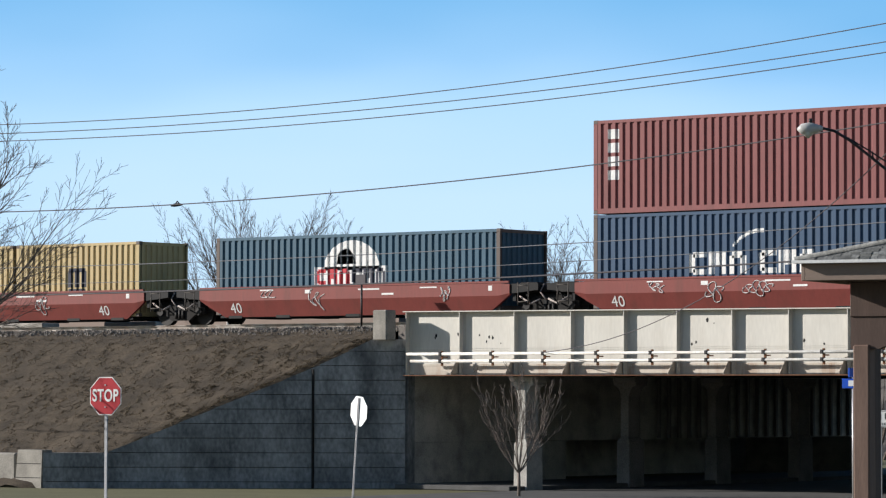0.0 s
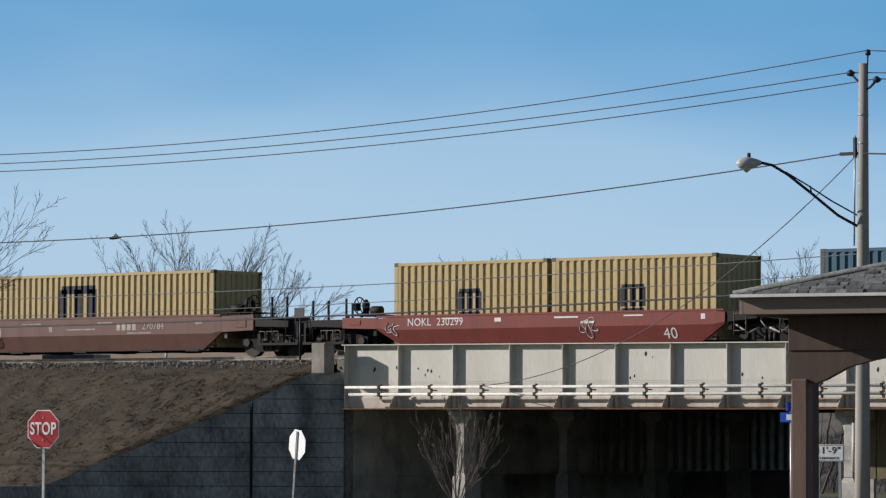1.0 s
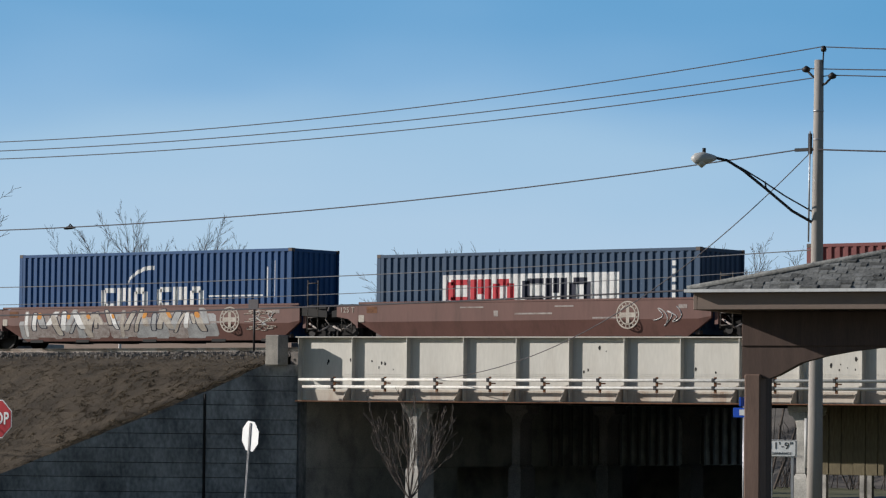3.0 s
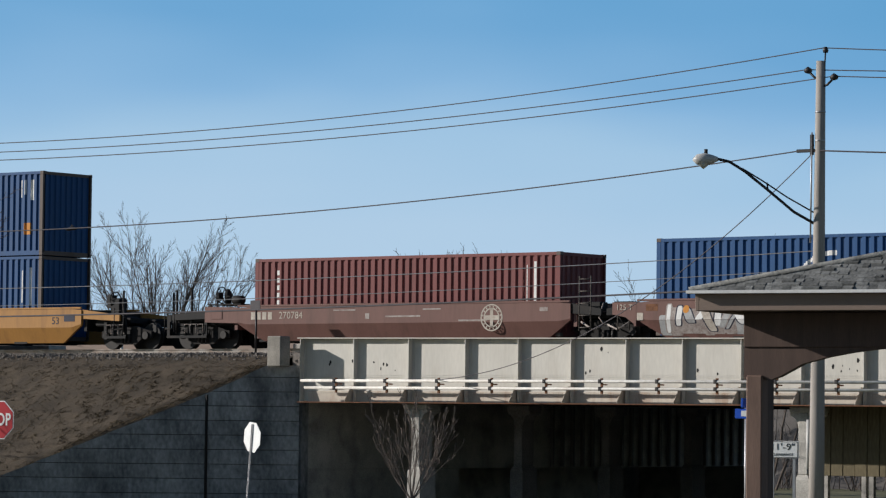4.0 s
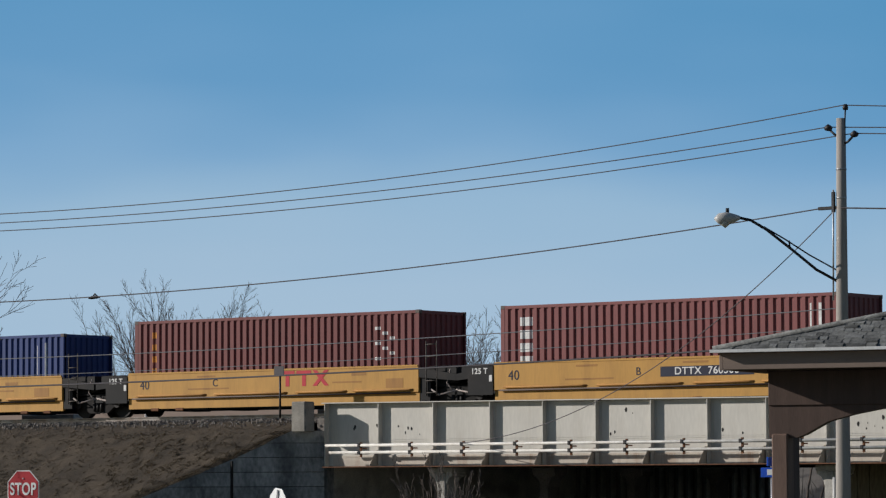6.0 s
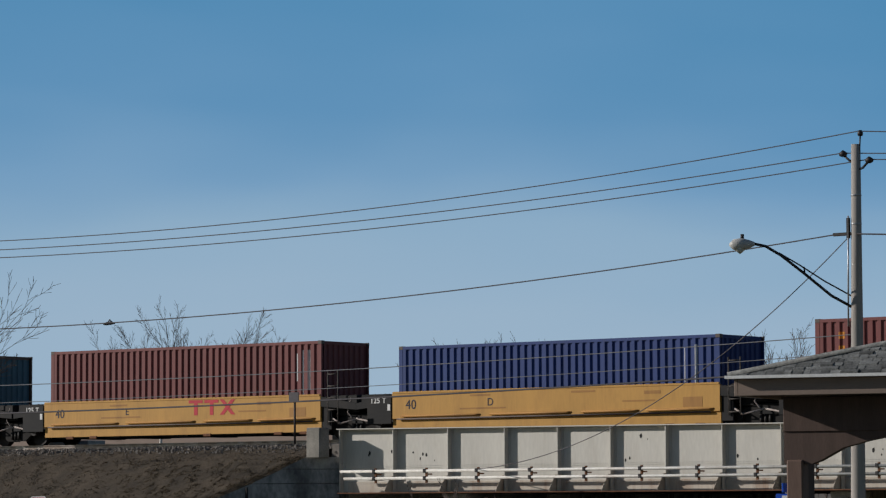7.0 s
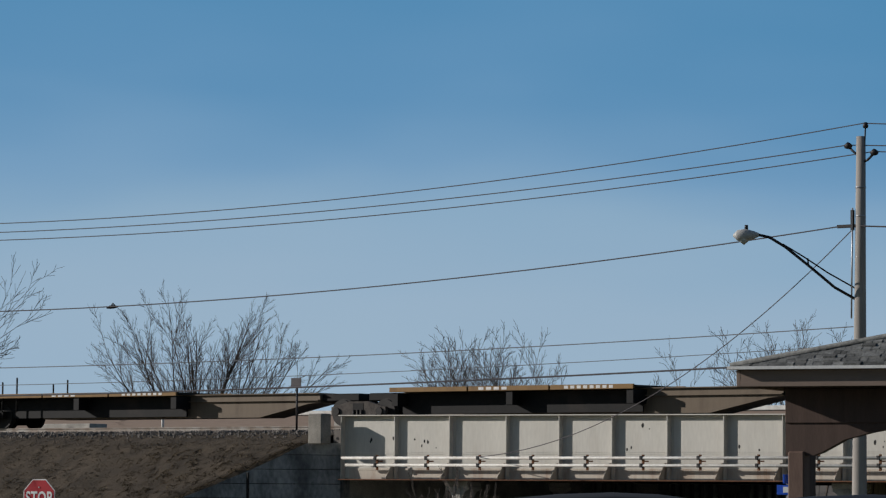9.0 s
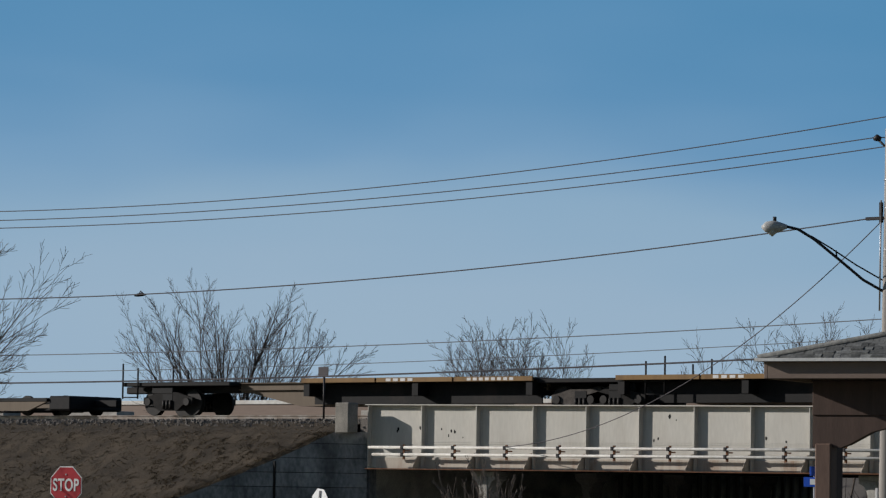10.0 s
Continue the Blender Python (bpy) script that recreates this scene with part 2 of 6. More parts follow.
def part(name, bm, mat, parent=None, label="", kind=""):
    """Links a bmesh as one mesh object under a thing or a part."""
    me = bpy.data.meshes.new(name)
    bm.to_mesh(me)
    bm.free()
    me.materials.append(M[mat])
    ob = new(name, me)
    if parent:
        ob.parent = parent
    return tagged(ob, label, kind=kind)


def share(name, ob, parent, m):
    """One more piece on the same mesh, at the pose m under its parent."""
    o = new(name, ob.data)
    o.parent = parent
    o.matrix_basis = m
    return o


def box(bm, x0, x1, y0, y1, z0, z1, bev=0.0):
    vs = [bm.verts.new((x, y, z)) for x in (x0, x1) for y in (y0, y1) for z in (z0, z1)]
    fs = [bm.faces.new([vs[i] for i in q]) for q in ((0, 1, 3, 2), (4, 6, 7, 5), (0, 4, 5, 1), (2, 3, 7, 6), (0, 2, 6, 4), (1, 5, 7, 3))]
    if bev:
        es = list({e for f in fs for e in f.edges})
        bmesh.ops.bevel(bm, geom=es, offset=bev, segments=1, affect="EDGES")
    return bm


def boxes(*rows, bev=0.0):
    bm = bmesh.new()
    for r in rows:
        box(bm, *r, bev=bev)
    return bm


def tube(bm, pts, radii, sides=8, caps=True):
    """A round bar along points; the radii may taper."""
    if not hasattr(radii, "__len__"):
        radii = [radii] * len(pts)
    pts = [Vector(p) for p in pts]
    rings = []
    for i, p in enumerate(pts):
        d = (pts[min(i + 1, len(pts) - 1)] - pts[max(i - 1, 0)]).normalized()
        s = d.orthogonal().normalized() if abs(d.z) > 0.95 else d.cross(Vector((0, 0, 1))).normalized()
        w = d.cross(s)
        rings.append([bm.verts.new(p + radii[i] * (math.cos(q) * s + math.sin(q) * w))
                      for q in (2 * math.pi * k / sides for k in range(sides))])
    for a, b in zip(rings, rings[1:]):
        for k in range(sides):
            f = bm.faces.new((a[k], a[(k + 1) % sides], b[(k + 1) % sides], b[k]))
            f.smooth = sides > 5
    if caps:
        bm.faces.new(rings[0][::-1])
        bm.faces.new(rings[-1])
    return bm


def prism(bm, outline, y0, y1):
    """An outline in x and z, drawn out from y0 to y1."""
    a = [bm.verts.new((x, y0, z)) for x, z in outline]
    b = [bm.verts.new((x, y1, z)) for x, z in outline]
    bm.faces.new(a)
    bm.faces.new(b[::-1])
    for i in range(len(a)):
        j = (i + 1) % len(a)
        bm.faces.new((a[j], a[i], b[i], b[j]))
    bmesh.ops.recalc_face_normals(bm, faces=bm.faces[:])
    return bm


def extrude_x(bm, profile, x0, x1):
    """A closed outline in y and z, drawn out along the track from x0 to x1."""
    a = [bm.verts.new((x0, y, z)) for y, z in profile]
    b = [bm.verts.new((x1, y, z)) for y, z in profile]
    bm.faces.new(a)
    bm.faces.new(b[::-1])
    for i in range(len(a)):
        j = (i + 1) % len(a)
        bm.faces.new((a[j], a[i], b[i], b[j]))
    bmesh.ops.recalc_face_normals(bm, faces=bm.faces[:])
    return bm


def lettering(name, text, size, mat, parent, m, label="", width=1.0, bold=0.0):
    """Writing as a thin mesh; m puts its x along the line of writing and its z towards the reader."""
    cu = bpy.data.curves.new(name, "FONT")
    cu.body, cu.size, cu.extrude, cu.align_x, cu.align_y = text, size, 0.003, "CENTER", "CENTER"
    cu.space_character, cu.offset = 1.05 + 1.5 * bold, bold * size
    tmp = bpy.data.objects.new(name, cu)
    me = bpy.data.meshes.new_from_object(tmp)
    bpy.data.objects.remove(tmp)
    me.materials.clear()
    me.materials.append(M[mat])
    for v in me.vertices:
        v.co.x *= width
    ob = new(name, me)
    ob.parent = parent
    ob.matrix_basis = m
    return tagged(ob, label)


def facing(x, y, z):
    """Writing upright on a face that looks towards the street (-y)."""
    return pose(x, y, z, 90, 0, 0)


# ---- the ground ----
def smooth(a, b, x):
    q = min(1.0, max(0.0, (x - a) / (b - a)))
    return q * q * (3 - 2 * q)


def ground_height(x, y):
    """The street lies lowest below the bridge and climbs towards the viewer."""
    return 1.45 * smooth(-14.0, -90.0, y) if y < -14.0 else 0.0


def sheet(name, xs, ys, height, mat, label, kind="structure", parent=None):
    bm = bmesh.new()
    grid = [[bm.verts.new((x, y, height(x, y))) for y in ys] for x in xs]
    for a, b in zip(grid, grid[1:]):
        for k in range(len(ys) - 1):
            f = bm.faces.new((a[k], b[k], b[k + 1], a[k + 1]))
            f.smooth = True
    ob = part(name, bm, mat, parent, label, kind)
    return ob


LANE = Vector((0.786, 0.618, 0))
AWAY = Vector((-0.618, 0.786, 0))
STREET = Vector((60, -87.2, 0)) + AWAY * 24.2


def build_ground():
    far = [-3000, -1200, -500, -250]
    xs = far + list(range(-150, 151, 5)) + [250, 500, 1200, 3000]
    ys = [-3000, -1000, -400, -200] + list(range(-120, 61, 4)) + [120, 300, 900, 3000]
    sheet("ground", xs, ys, lambda x, y: ground_height(x, y) - 0.03, "verge", "worn winter grass ground on both sides of the street")
    sheet("road", [-5.2, -2, 2, 5, 7.6], list(range(-60, 101, 4)), lambda x, y: ground_height(x, y) + 0.005, "asphalt",
                 "grey asphalt street that dips below the railway bridge")
    walk_bm = boxes((-9.9, -5.35, -4, 60, -0.02, 0.13), bev=0.02)
    part("pavement", walk_bm, "asphalt", None, "dark worn pavement beside the street", "structure")
    # the street that passes close to the viewer
    street = bmesh.new()
    rows = [[street.verts.new((*(p := STREET + LANE * s + AWAY * w).xy, ground_height(p.x, p.y) + 0.012)) for w in (-3.6, 0.4, 4.4)] for s in range(-140, 141, 7)]
    for a, b in zip(rows, rows[1:]):
        for k in range(2):
            street.faces.new((a[k], b[k], b[k + 1], a[k + 1]))
    part("road", street, "asphalt", None, "grey asphalt street passing in front of the shelter", "structure")
    sheet("road", [-120, -60, -20, 8, 30, 60, 120], [-42, -39, -36, -33], lambda x, y: ground_height(x, y) + 0.004, "asphalt",
                  "grey asphalt side street in front of the embankment")


SLOPE = 1.56


def bank_height(x, y):
    """The embankment: a flat top for the tracks, and slopes on both sides."""
    if y < -4.0:
        z = 4.60 + (y + 4.0) / SLOPE
        e = 0.13
    elif y < -2.6:
        z = 4.60 + 0.43 * (y + 4.0) / 1.4
        e = 0.03
    elif y < 25:
        z, e = 5.03, 0.015
    else:
        z, e = 5.03 - (y - 25) / SLOPE, 0.1
    return z + e * (noise.noise((x * 0.5, y * 0.5, 0)) + 0.6 * noise.noise((x * 1.7, y * 1.7, 3)) + 0.5 * noise.noise((x * 4.1, y * 4.1, 5)))


def wall_limit(y):
    """How far the left embankment reaches towards the street, at the wing wall's back."""
    if y > 24.4:
        return -17.0
    if y >= -3.98:
        return -10.82
    return -10.82 - (-3.98 - y) * 6.15 / 5.54 - 0.05


def build_bank():
    ys = sorted([-11.2 + 0.25 * k for k in range(36)]) + [-2.2, -1, 0, 1, 3, 6, 10, 15, 20, 25, 27, 30, 33.5]
    offs = [0, 0.3, 0.6, 0.9, 1.2] + [1.2 + 0.35 * k for k in range(1, 90)] + [35, 40, 50, 70, 100, 160, 260, 420]
    bm = bmesh.new()
    grid = []
    for o in offs:
        row = []
        for y in ys:
            x = wall_limit(y) - o
            z = bank_height(x, y)
            if o == 0 and y < -3.9:
                z -= 0.30
            row.append(bm.verts.new((x, y, max(z, -0.25))))
        grid.append(row)
    for a, b in zip(grid, grid[1:]):
        for k in range(len(ys) - 1):
            f = bm.faces.new((a[k + 1], b[k + 1], b[k], a[k]))
            f.smooth = True
    part("embankment", bm, "earth", None, "railway embankment with dormant brown grass and bare soil", "structure")
    # the other side of the bridge
    bm = bmesh.new()
    ys2 = [-11.5, -9, -6, -3.25, -2.6, 0, 5, 25, 30, 33.5]
    grid = [[bm.verts.new((x, y, max(bank_height(x, y), -0.25))) for y in ys2] for x in (17.0, 20, 25, 32, 45, 70, 120, 300)]
    for a, b in zip(grid, grid[1:]):
        for k in range(len(ys2) - 1):
            f = bm.faces.new((a[k], b[k], b[k + 1], a[k + 1]))
            f.smooth = True
    part("embankment", bm, "earth", None, "railway embankment with dormant brown grass and bare soil", "structure")


def build_grass():
    """Dry tufts all over the slope."""
    rng = random.Random(5)
    verts, faces = [], []
    count = 0
    while count < 75000:
        y = -10.6 + rng.random() ** 0.8 * 7.7
        x = wall_limit(y) - 0.05 - 26 * rng.random() ** 1.4
        lush = noise.noise((x * 0.35, y * 0.5, 7)) + 0.6 * noise.noise((x * 1.3, y * 1.3, 4))
        if lush + 1.6 * rng.random() < 0.15:
            continue
        z = bank_height(x, y) - 0.02
        count += 1
        h = (0.03 + 0.06 * rng.random() ** 2) * (1.1 if lush > 0.3 else 0.9)
        for _ in range(2):
            a, w = rng.random() * 6.3, 0.006 + 0.012 * rng.random()
            dx, dy = math.cos(a) * w, math.sin(a) * w
            lx, ly = rng.gauss(0.25 * h, h), rng.gauss(-0.5 * h, h * 0.8)
            i = len(verts)
            verts += [(x - dx, y - dy, z), (x + dx, y + dy, z), (x + lx, y + ly, z + h * 0.7 + ly * 0.35)]
            faces.append((i, i + 1, i + 2))
    me = bpy.data.meshes.new("grass")
    me.from_pydata(verts, [], faces)
    me.materials.append(M["blade"])
    tagged(new("grass", me), "dry straw-coloured grass tufts on the embankment slope", "grass", kind="stuff")


def build_tracks():
    """Near track under the train, and the further tracks on the wide embankment top."""
    for yc in (0.0, 4.6, 9.2):
        for side in (-0.76, 0.76):
            y = yc + side
            prof = [(-0.07, 0), (0.07, 0), (0.07, 0.02), (0.012, 0.045), (0.012, 0.115), (0.037, 0.13), (0.037, 0.165), (-0.037, 0.165), (-0.037, 0.13),
                    (-0.012, 0.115), (-0.012, 0.045), (-0.07, 0.02)]
            bm = extrude_x(bmesh.new(), [(y + a, 5.085 + b) for a, b in prof], -300, 300)
            part("rail", bm, "rail_steel", None, "steel running rail on timber sleepers", "structure")
    bm = bmesh.new()
    for k in range(-110, 60):
        for yc in (0.0, 4.6):
            box(bm, k * 0.55 - 0.11, k * 0.55 + 0.11, yc - 1.3, yc + 1.3, 4.95, 5.085)
    part("sleepers", bm, "black_steel", None, "weathered timber sleepers under the rails", "stuff")
    rng = random.Random(3)
    verts, faces = [], []
    for _ in range(7000):
        x, y = rng.uniform(-42, -10.6), rng.choice((rng.uniform(-3.3, -1.1), rng.uniform(-3.0, -2.2), rng.uniform(1, 7)))
        z = bank_height(x, y) + 0.01
        s = rng.uniform(0.02, 0.055)
        i = len(verts)
        a = rng.random() * 6.3
        for q in (0, 2.1, 4.2):
            verts.append((x + s * math.cos(a + q), y + s * math.sin(a + q), z - 0.01))
        verts.append((x + rng.gauss(0, 0.01), y, z + s * 1.3))
        faces += [(i, i + 1, i + 3), (i + 1, i + 2, i + 3), (i + 2, i, i + 3)]
    me = bpy.data.meshes.new("ballast")
    me.from_pydata(verts, [], faces)
    me.materials.append(M["ballast"])
    tagged(new("ballast", me), "loose grey ballast stones along the track", "ballast", kind="stuff")
    bm = boxes((-300, -10.6, -2.5, 24, 4.9, 5.055))
    part("ballast_bed", bm, "ballast", None, "grey crushed stone ballast bed", "structure")
    # deck over the street
    part("bridge_deck", boxes((-10.6, 17, -3.0, 24.4, 4.6, 5.055)), "ballast", None, "ballasted bridge deck", "structure")


# ---- the bridge ----
def build_wing_wall():
    """Stepped-back concrete wing wall in lifts, with a joint, and the pale end pier."""
    t = 0.45
    pts = [(-10.06, -3.30, 4.64), (-10.82, -3.98, 4.65), (-12.19, -5.21, 3.76), (-16.97, -9.52, 1.10), (-18.46, -10.86, 1.10)]
    holder = tagged(new("wing_wall"), "dark weathered concrete wing wall with board-marked lifts", kind="structure")
    lift = 0.455
    for i, ((xa, ya, za), (xb, yb, zb)) in enumerate(zip(pts, pts[1:])):
        d = Vector((xb - xa, yb - ya, 0)).normalized()
        nrm = Vector((-d.y, d.x, 0))
        if nrm.y > 0:
            nrm = -nrm
        k = 0
        z0 = -0.275
        while z0 < max(za, zb) - 0.02:
            z1 = z0 + lift
            # the stretch of this lift below the falling top edge
            def cut(x, y, z, s):
                return Vector((x, y, z)) + s * nrm
            ta = min(z1, za)
            tb = min(z1, zb)
            fa = 0.0 if za >= z0 else 1.0
            if zb < z0 < za:
                fb = (za - z0) / (za - zb)
                tb = z0
            else:
                fb = 1.0
            xe, ye = xa + (xb - xa) * fb, ya + (yb - ya) * fb
            ring = [(xa, ya, z0), (xe, ye, z0)]
            if tb > z0:
                ring.append((xe, ye, tb))
            if za > z1 > zb and tb < z1:
                f = (za - z1) / (za - zb)
                ring.append((xa + (xb - xa) * f, ya + (yb - ya) * f, z1))
            ring.append((xa, ya, ta))
            g = 0.018
            proud = 0.0 if k % 2 else 0.012
            bm = bmesh.new()
            front = [bm.verts.new(Vector((x, y, min(z, z1 - g) if z >= z1 - 1e-6 else z)) + nrm * proud) for x, y, z in ring]
            back = [bm.verts.new(Vector((x, y, min(z, z1 - g) if z >= z1 - 1e-6 else z)) - nrm * t) for x, y, z in ring]
            bm.faces.new(front)
            bm.faces.new(back[::-1])
            for a in range(len(front)):
                b = (a + 1) % len(front)
                bm.faces.new((front[b], front[a], back[a], back[b]))
            bmesh.ops.recalc_face_normals(bm, faces=bm.faces[:])
            part("wall_lift", bm, "concrete", holder)
            z0 = z1
            k += 1
    # vertical expansion joint
    x, y = -12.19, -5.23
    part("joint", boxes((x - 0.03, x + 0.03, y - 0.06, y, -0.2, 3.7)), "black_steel", holder, "dark open expansion joint")
    pier = prism(bmesh.new(), [(-19.68, -0.3), (-18.50, -0.3), (-18.44, 1.16), (-19.52, 1.16)], -10.92, -10.5)
    part("end_pier", pier, "block_concrete", holder, "stained tan concrete end pier")
    for z in (0.28, 0.72):
        part("joint", boxes((-19.6, -18.5, -10.928, -10.915, z, z + 0.02)), "black_steel", holder)
    part("end_pier", boxes((-27.0, -19.72, -10.85, -10.4, -0.3, 1.05), bev=0.05), "block_concrete", holder, "stained tan concrete end pier")


def build_abutment():
    ab = tagged(new("abutment"), "concrete bridge abutment with ribbed upper wall", kind="structure")
    part("upper_wall", boxes((-12.0, -10.05, -2.85, 24.3, 1.4, 4.58)), "concrete_pale", ab)
    part("lower_wall", boxes((-17.2, -16.0, 5.0, 24.3, -0.3, 1.38)), "concrete_pale", ab)
    part("end_wall", boxes((-17.2, -10.80, 24.32, 24.8, -0.3, 4.95)), "concrete_pale", ab)
    part("near_wall", boxes((-12.0, -10.05, -2.85, 5.0, -0.3, 1.39)), "concrete_pale", ab)
    rib = part("rib", boxes((-10.05, -9.93, -0.05, 0.05, 1.42, 3.5)), "shade_concrete", ab)
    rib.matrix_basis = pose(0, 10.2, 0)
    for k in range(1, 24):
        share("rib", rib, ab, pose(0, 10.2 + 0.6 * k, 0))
    part("front_pilaster", boxes((-12.0, -10.04, -3.2, -2.86, -0.3, 4.6)), "concrete", ab)
    blk = boxes((-10.62, -10.06, -4.24, -3.76, 4.60, 5.55), bev=0.03)
    part("parapet_block", blk, "block_concrete", ab, "pale concrete parapet block at the bridge end")
    ab2 = tagged(new("abutment"), "stained concrete abutment with board panel below the girder", kind="structure")
    part("wall", boxes((16.6, 18.5, -3.1, 24.3, -0.3, 4.58)), "concrete", ab2)
    pan = tagged(new("board_panel"), "stained brown board panel below the girder", kind="structure")
    brd = part("board", boxes((0, 0.385, -1.5, -1.42, 1.52, 3.5), bev=0.01), "lagging", pan)
    brd.matrix_basis = pose(7.80, 0, 0)
    for k in range(1, 21):
        share("board", brd, pan, pose(7.80 + 0.4 * k, 0.012 * (k % 3), 0))
    for x in (8.05, 9.3, 9.55, 11.2, 13.4):
        part("post", boxes((x - 0.07, x + 0.07, -1.52, -1.38, 0, 1.52)), "concrete_pale", pan)


def column(x, y, mat):
    """Tapered concrete column on a plinth, with a flared capital."""
    c = thing("bridge_column", "pale concrete bridge column with flared capital under the girder", "column", "bridge columns", pose(x, y, 0))
    base = bmesh.new()
    rings = [[base.verts.new((sx * w, sy * d, z)) for sx, sy in ((-1, -1), (1, -1), (1, 1), (-1, 1))]
             for z, w, d in ((0.0, 0.25, 0.40), (1.42, 0.24, 0.39), (1.56, 0.155, 0.33))]
    for a, b in zip(rings, rings[1:]):
        for k in range(4):
            base.faces.new((a[k], a[(k + 1) % 4], b[(k + 1) % 4], b[k]))
    base.faces.new(rings[-1])
    part("plinth", base, mat, c)
    part("shaft", boxes((-0.155, 0.155, -0.33, 0.33, 1.562, 3.3), bev=0.02), mat, c)
    for d in (-1, 1):
        hn = [(d * 0.156, 2.86), (d * 0.20, 3.02), (d * 0.29, 3.16), (d * 0.43, 3.22), (d * 0.43, 3.298), (d * 0.156, 3.298)]
        part("haunch", prism(bmesh.new(), hn, -0.30, 0.30), mat, c)
    part("capital", boxes((-0.44, 0.44, -0.35, 0.35, 3.30, 3.47), bev=0.02), mat, c)
    return c


GX0, GX1, GB = -10.05, 16.55, 3.52


def girder_top(x):
    return 5.52 - 0.006 * (x - GX0)


def build_girder():
    g = thing("plate_girder", "cream painted riveted steel plate girder with rust stains and white pipes", "girder")
    bm = bmesh.new()
    prism(bm, [(GX0, GB + 0.02), (GX1, GB + 0.02), (GX1, girder_top(GX1) - 0.03), (GX0, girder_top(GX0) - 0.03)], -3.215, -3.185)
    part("web_plate", bm, "girder", g)
    bm = prism(bmesh.new(), [(GX0, girder_top(GX0) - 0.03), (GX1, girder_top(GX1) - 0.03), (GX1, girder_top(GX1)), (GX0, girder_top(GX0))], -3.45, -2.98)
    part("top_flange", bm, "girder", g)
    part("bottom_flange", boxes((GX0 + 0.3, GX1, -3.78, -2.98, GB - 0.03, GB)), "rust", g, "rusty bottom flange")
    # the upright leg of the lower angle and the rivet lines
    part("lower_angle", boxes((GX0 + 0.3, GX1, -3.245, -3.219, GB, 3.86), bev=0.006), "girder_low", g)
    rootx = [-9.95, -7.80, -5.65, -3.48, -1.50, 0.43, 2.40, 4.37, 6.37, 8.37, 10.4, 12.4, 14.4, 16.4]
    for x in rootx:
        zt = girder_top(x) - 0.035
        part("stiffener", boxes((x - 0.012, x + 0.012, -3.415, -3.22, GB + 0.002, zt), (x + 0.013, x + 0.09, -3.235, -3.22, GB + 0.35, zt)), "girder", g)
        bm = prism(bmesh.new(), [(x - 0.05, GB + 0.005), (x + 0.03, GB + 0.005), (x + 0.03, 3.98), (x - 0.05, 3.98)], -3.24, -3.22)
        v = [(-3.22, GB + 0.004), (-3.76, GB + 0.004), (-3.76, GB + 0.05), (-3.42, 4.02), (-3.22, 4.02)]
        extrude_x(bm, v, x - 0.075, x - 0.06)
        if x < -9:
            bm.free()
            continue
        part("gusset", bm, "girder_low", g, "rust-streaked bracket plate")
    part("splice_plate", boxes((-5.95, -5.70, -3.24, -3.219, 3.9, 5.42)), "girder", g)
    # pale welded borders and raised panel plates between the stiffeners
    for a, b in zip(rootx, rootx[1:]):
        zt = girder_top(b) - 0.14
        part("panel_plate", boxes((a + 0.38, b - 0.07, -3.224, -3.2155, 4.28, zt), bev=0.003), "girder", g)
    bm = bmesh.new()
    for k in range(int((GX1 - GX0 - 0.5) / 0.09)):
        x = GX0 + 0.35 + 0.09 * k
        if min(abs(x - r) for r in rootx) < 0.06:
            continue
        for z in (4.34, 3.80):
            y = -3.224 if z > 4 else -3.245
            q = [bm.verts.new((x + 0.017 * math.cos(i * 1.5708), y - 0.001, z + 0.017 * math.sin(i * 1.5708))) for i in range(4)]
            c = bm.verts.new((x, y - 0.016, z))
            for i in range(4):
                bm.faces.new((q[i], q[(i + 1) % 4], c))
    bmesh.ops.recalc_face_normals(bm, faces=bm.faces[:])
    part("rivets", bm, "girder", g, kind="stuff")
    # patches where the paint has blistered off
    rng = random.Random(11)
    for px, pz, n in ((-8.6, 4.7, 3), (-6.8, 4.6, 4), (-6.4, 4.55, 2), (-2.55, 5.18, 1), (1.75, 5.18, 2), (1.0, 4.5, 2), (5.2, 4.5, 2), (9.6, 4.55, 4), (10.0, 4.5, 3)):
        bm = bmesh.new()
        for _ in range(n):
            cx, cz, r = px + rng.gauss(0, 0.22), pz + rng.gauss(0, 0.13), rng.uniform(0.015, 0.05)
            vs = [bm.verts.new((cx + r * rng.uniform(0.6, 1.2) * math.cos(i), -3.2275, cz + 1.6 * r * rng.uniform(0.6, 1.2) * math.sin(i))) for i in (0, 1, 2, 3, 4, 5)]
            bm.faces.new(vs)
        bmesh.ops.recalc_face_normals(bm, faces=bm.faces[:])
        part("paint_blister", bm, "black_steel", g, "dark bare patch in the paint", "stuff")
    for zz, x0 in ((4.17, -9.55), (3.95, -9.4)):
        part("pipe", tube(bmesh.new(), [(x0, -3.84, zz), (GX1, -3.84, zz - 0.02)], 0.045, 8), "white_pipe", g, "white painted conduit pipe")
    for k in range(-1, 11):
        x = -6.2 + 2.0 * k
        bm = boxes((x - 0.03, x + 0.03, -3.79, -3.73, 3.80, 4.26), (x - 0.02, x + 0.02, -3.73, -3.5, 4.05, 4.09))
        part("pipe_bracket", bm, "rust", g, "rusty pipe bracket")
        for zz in (4.165, 3.945):
            part("clamp", boxes((x - 0.05, x + 0.05, -3.90, -3.792, zz - 0.06, zz + 0.06), bev=0.012), "dark_metal", g, "dark pipe clamp")
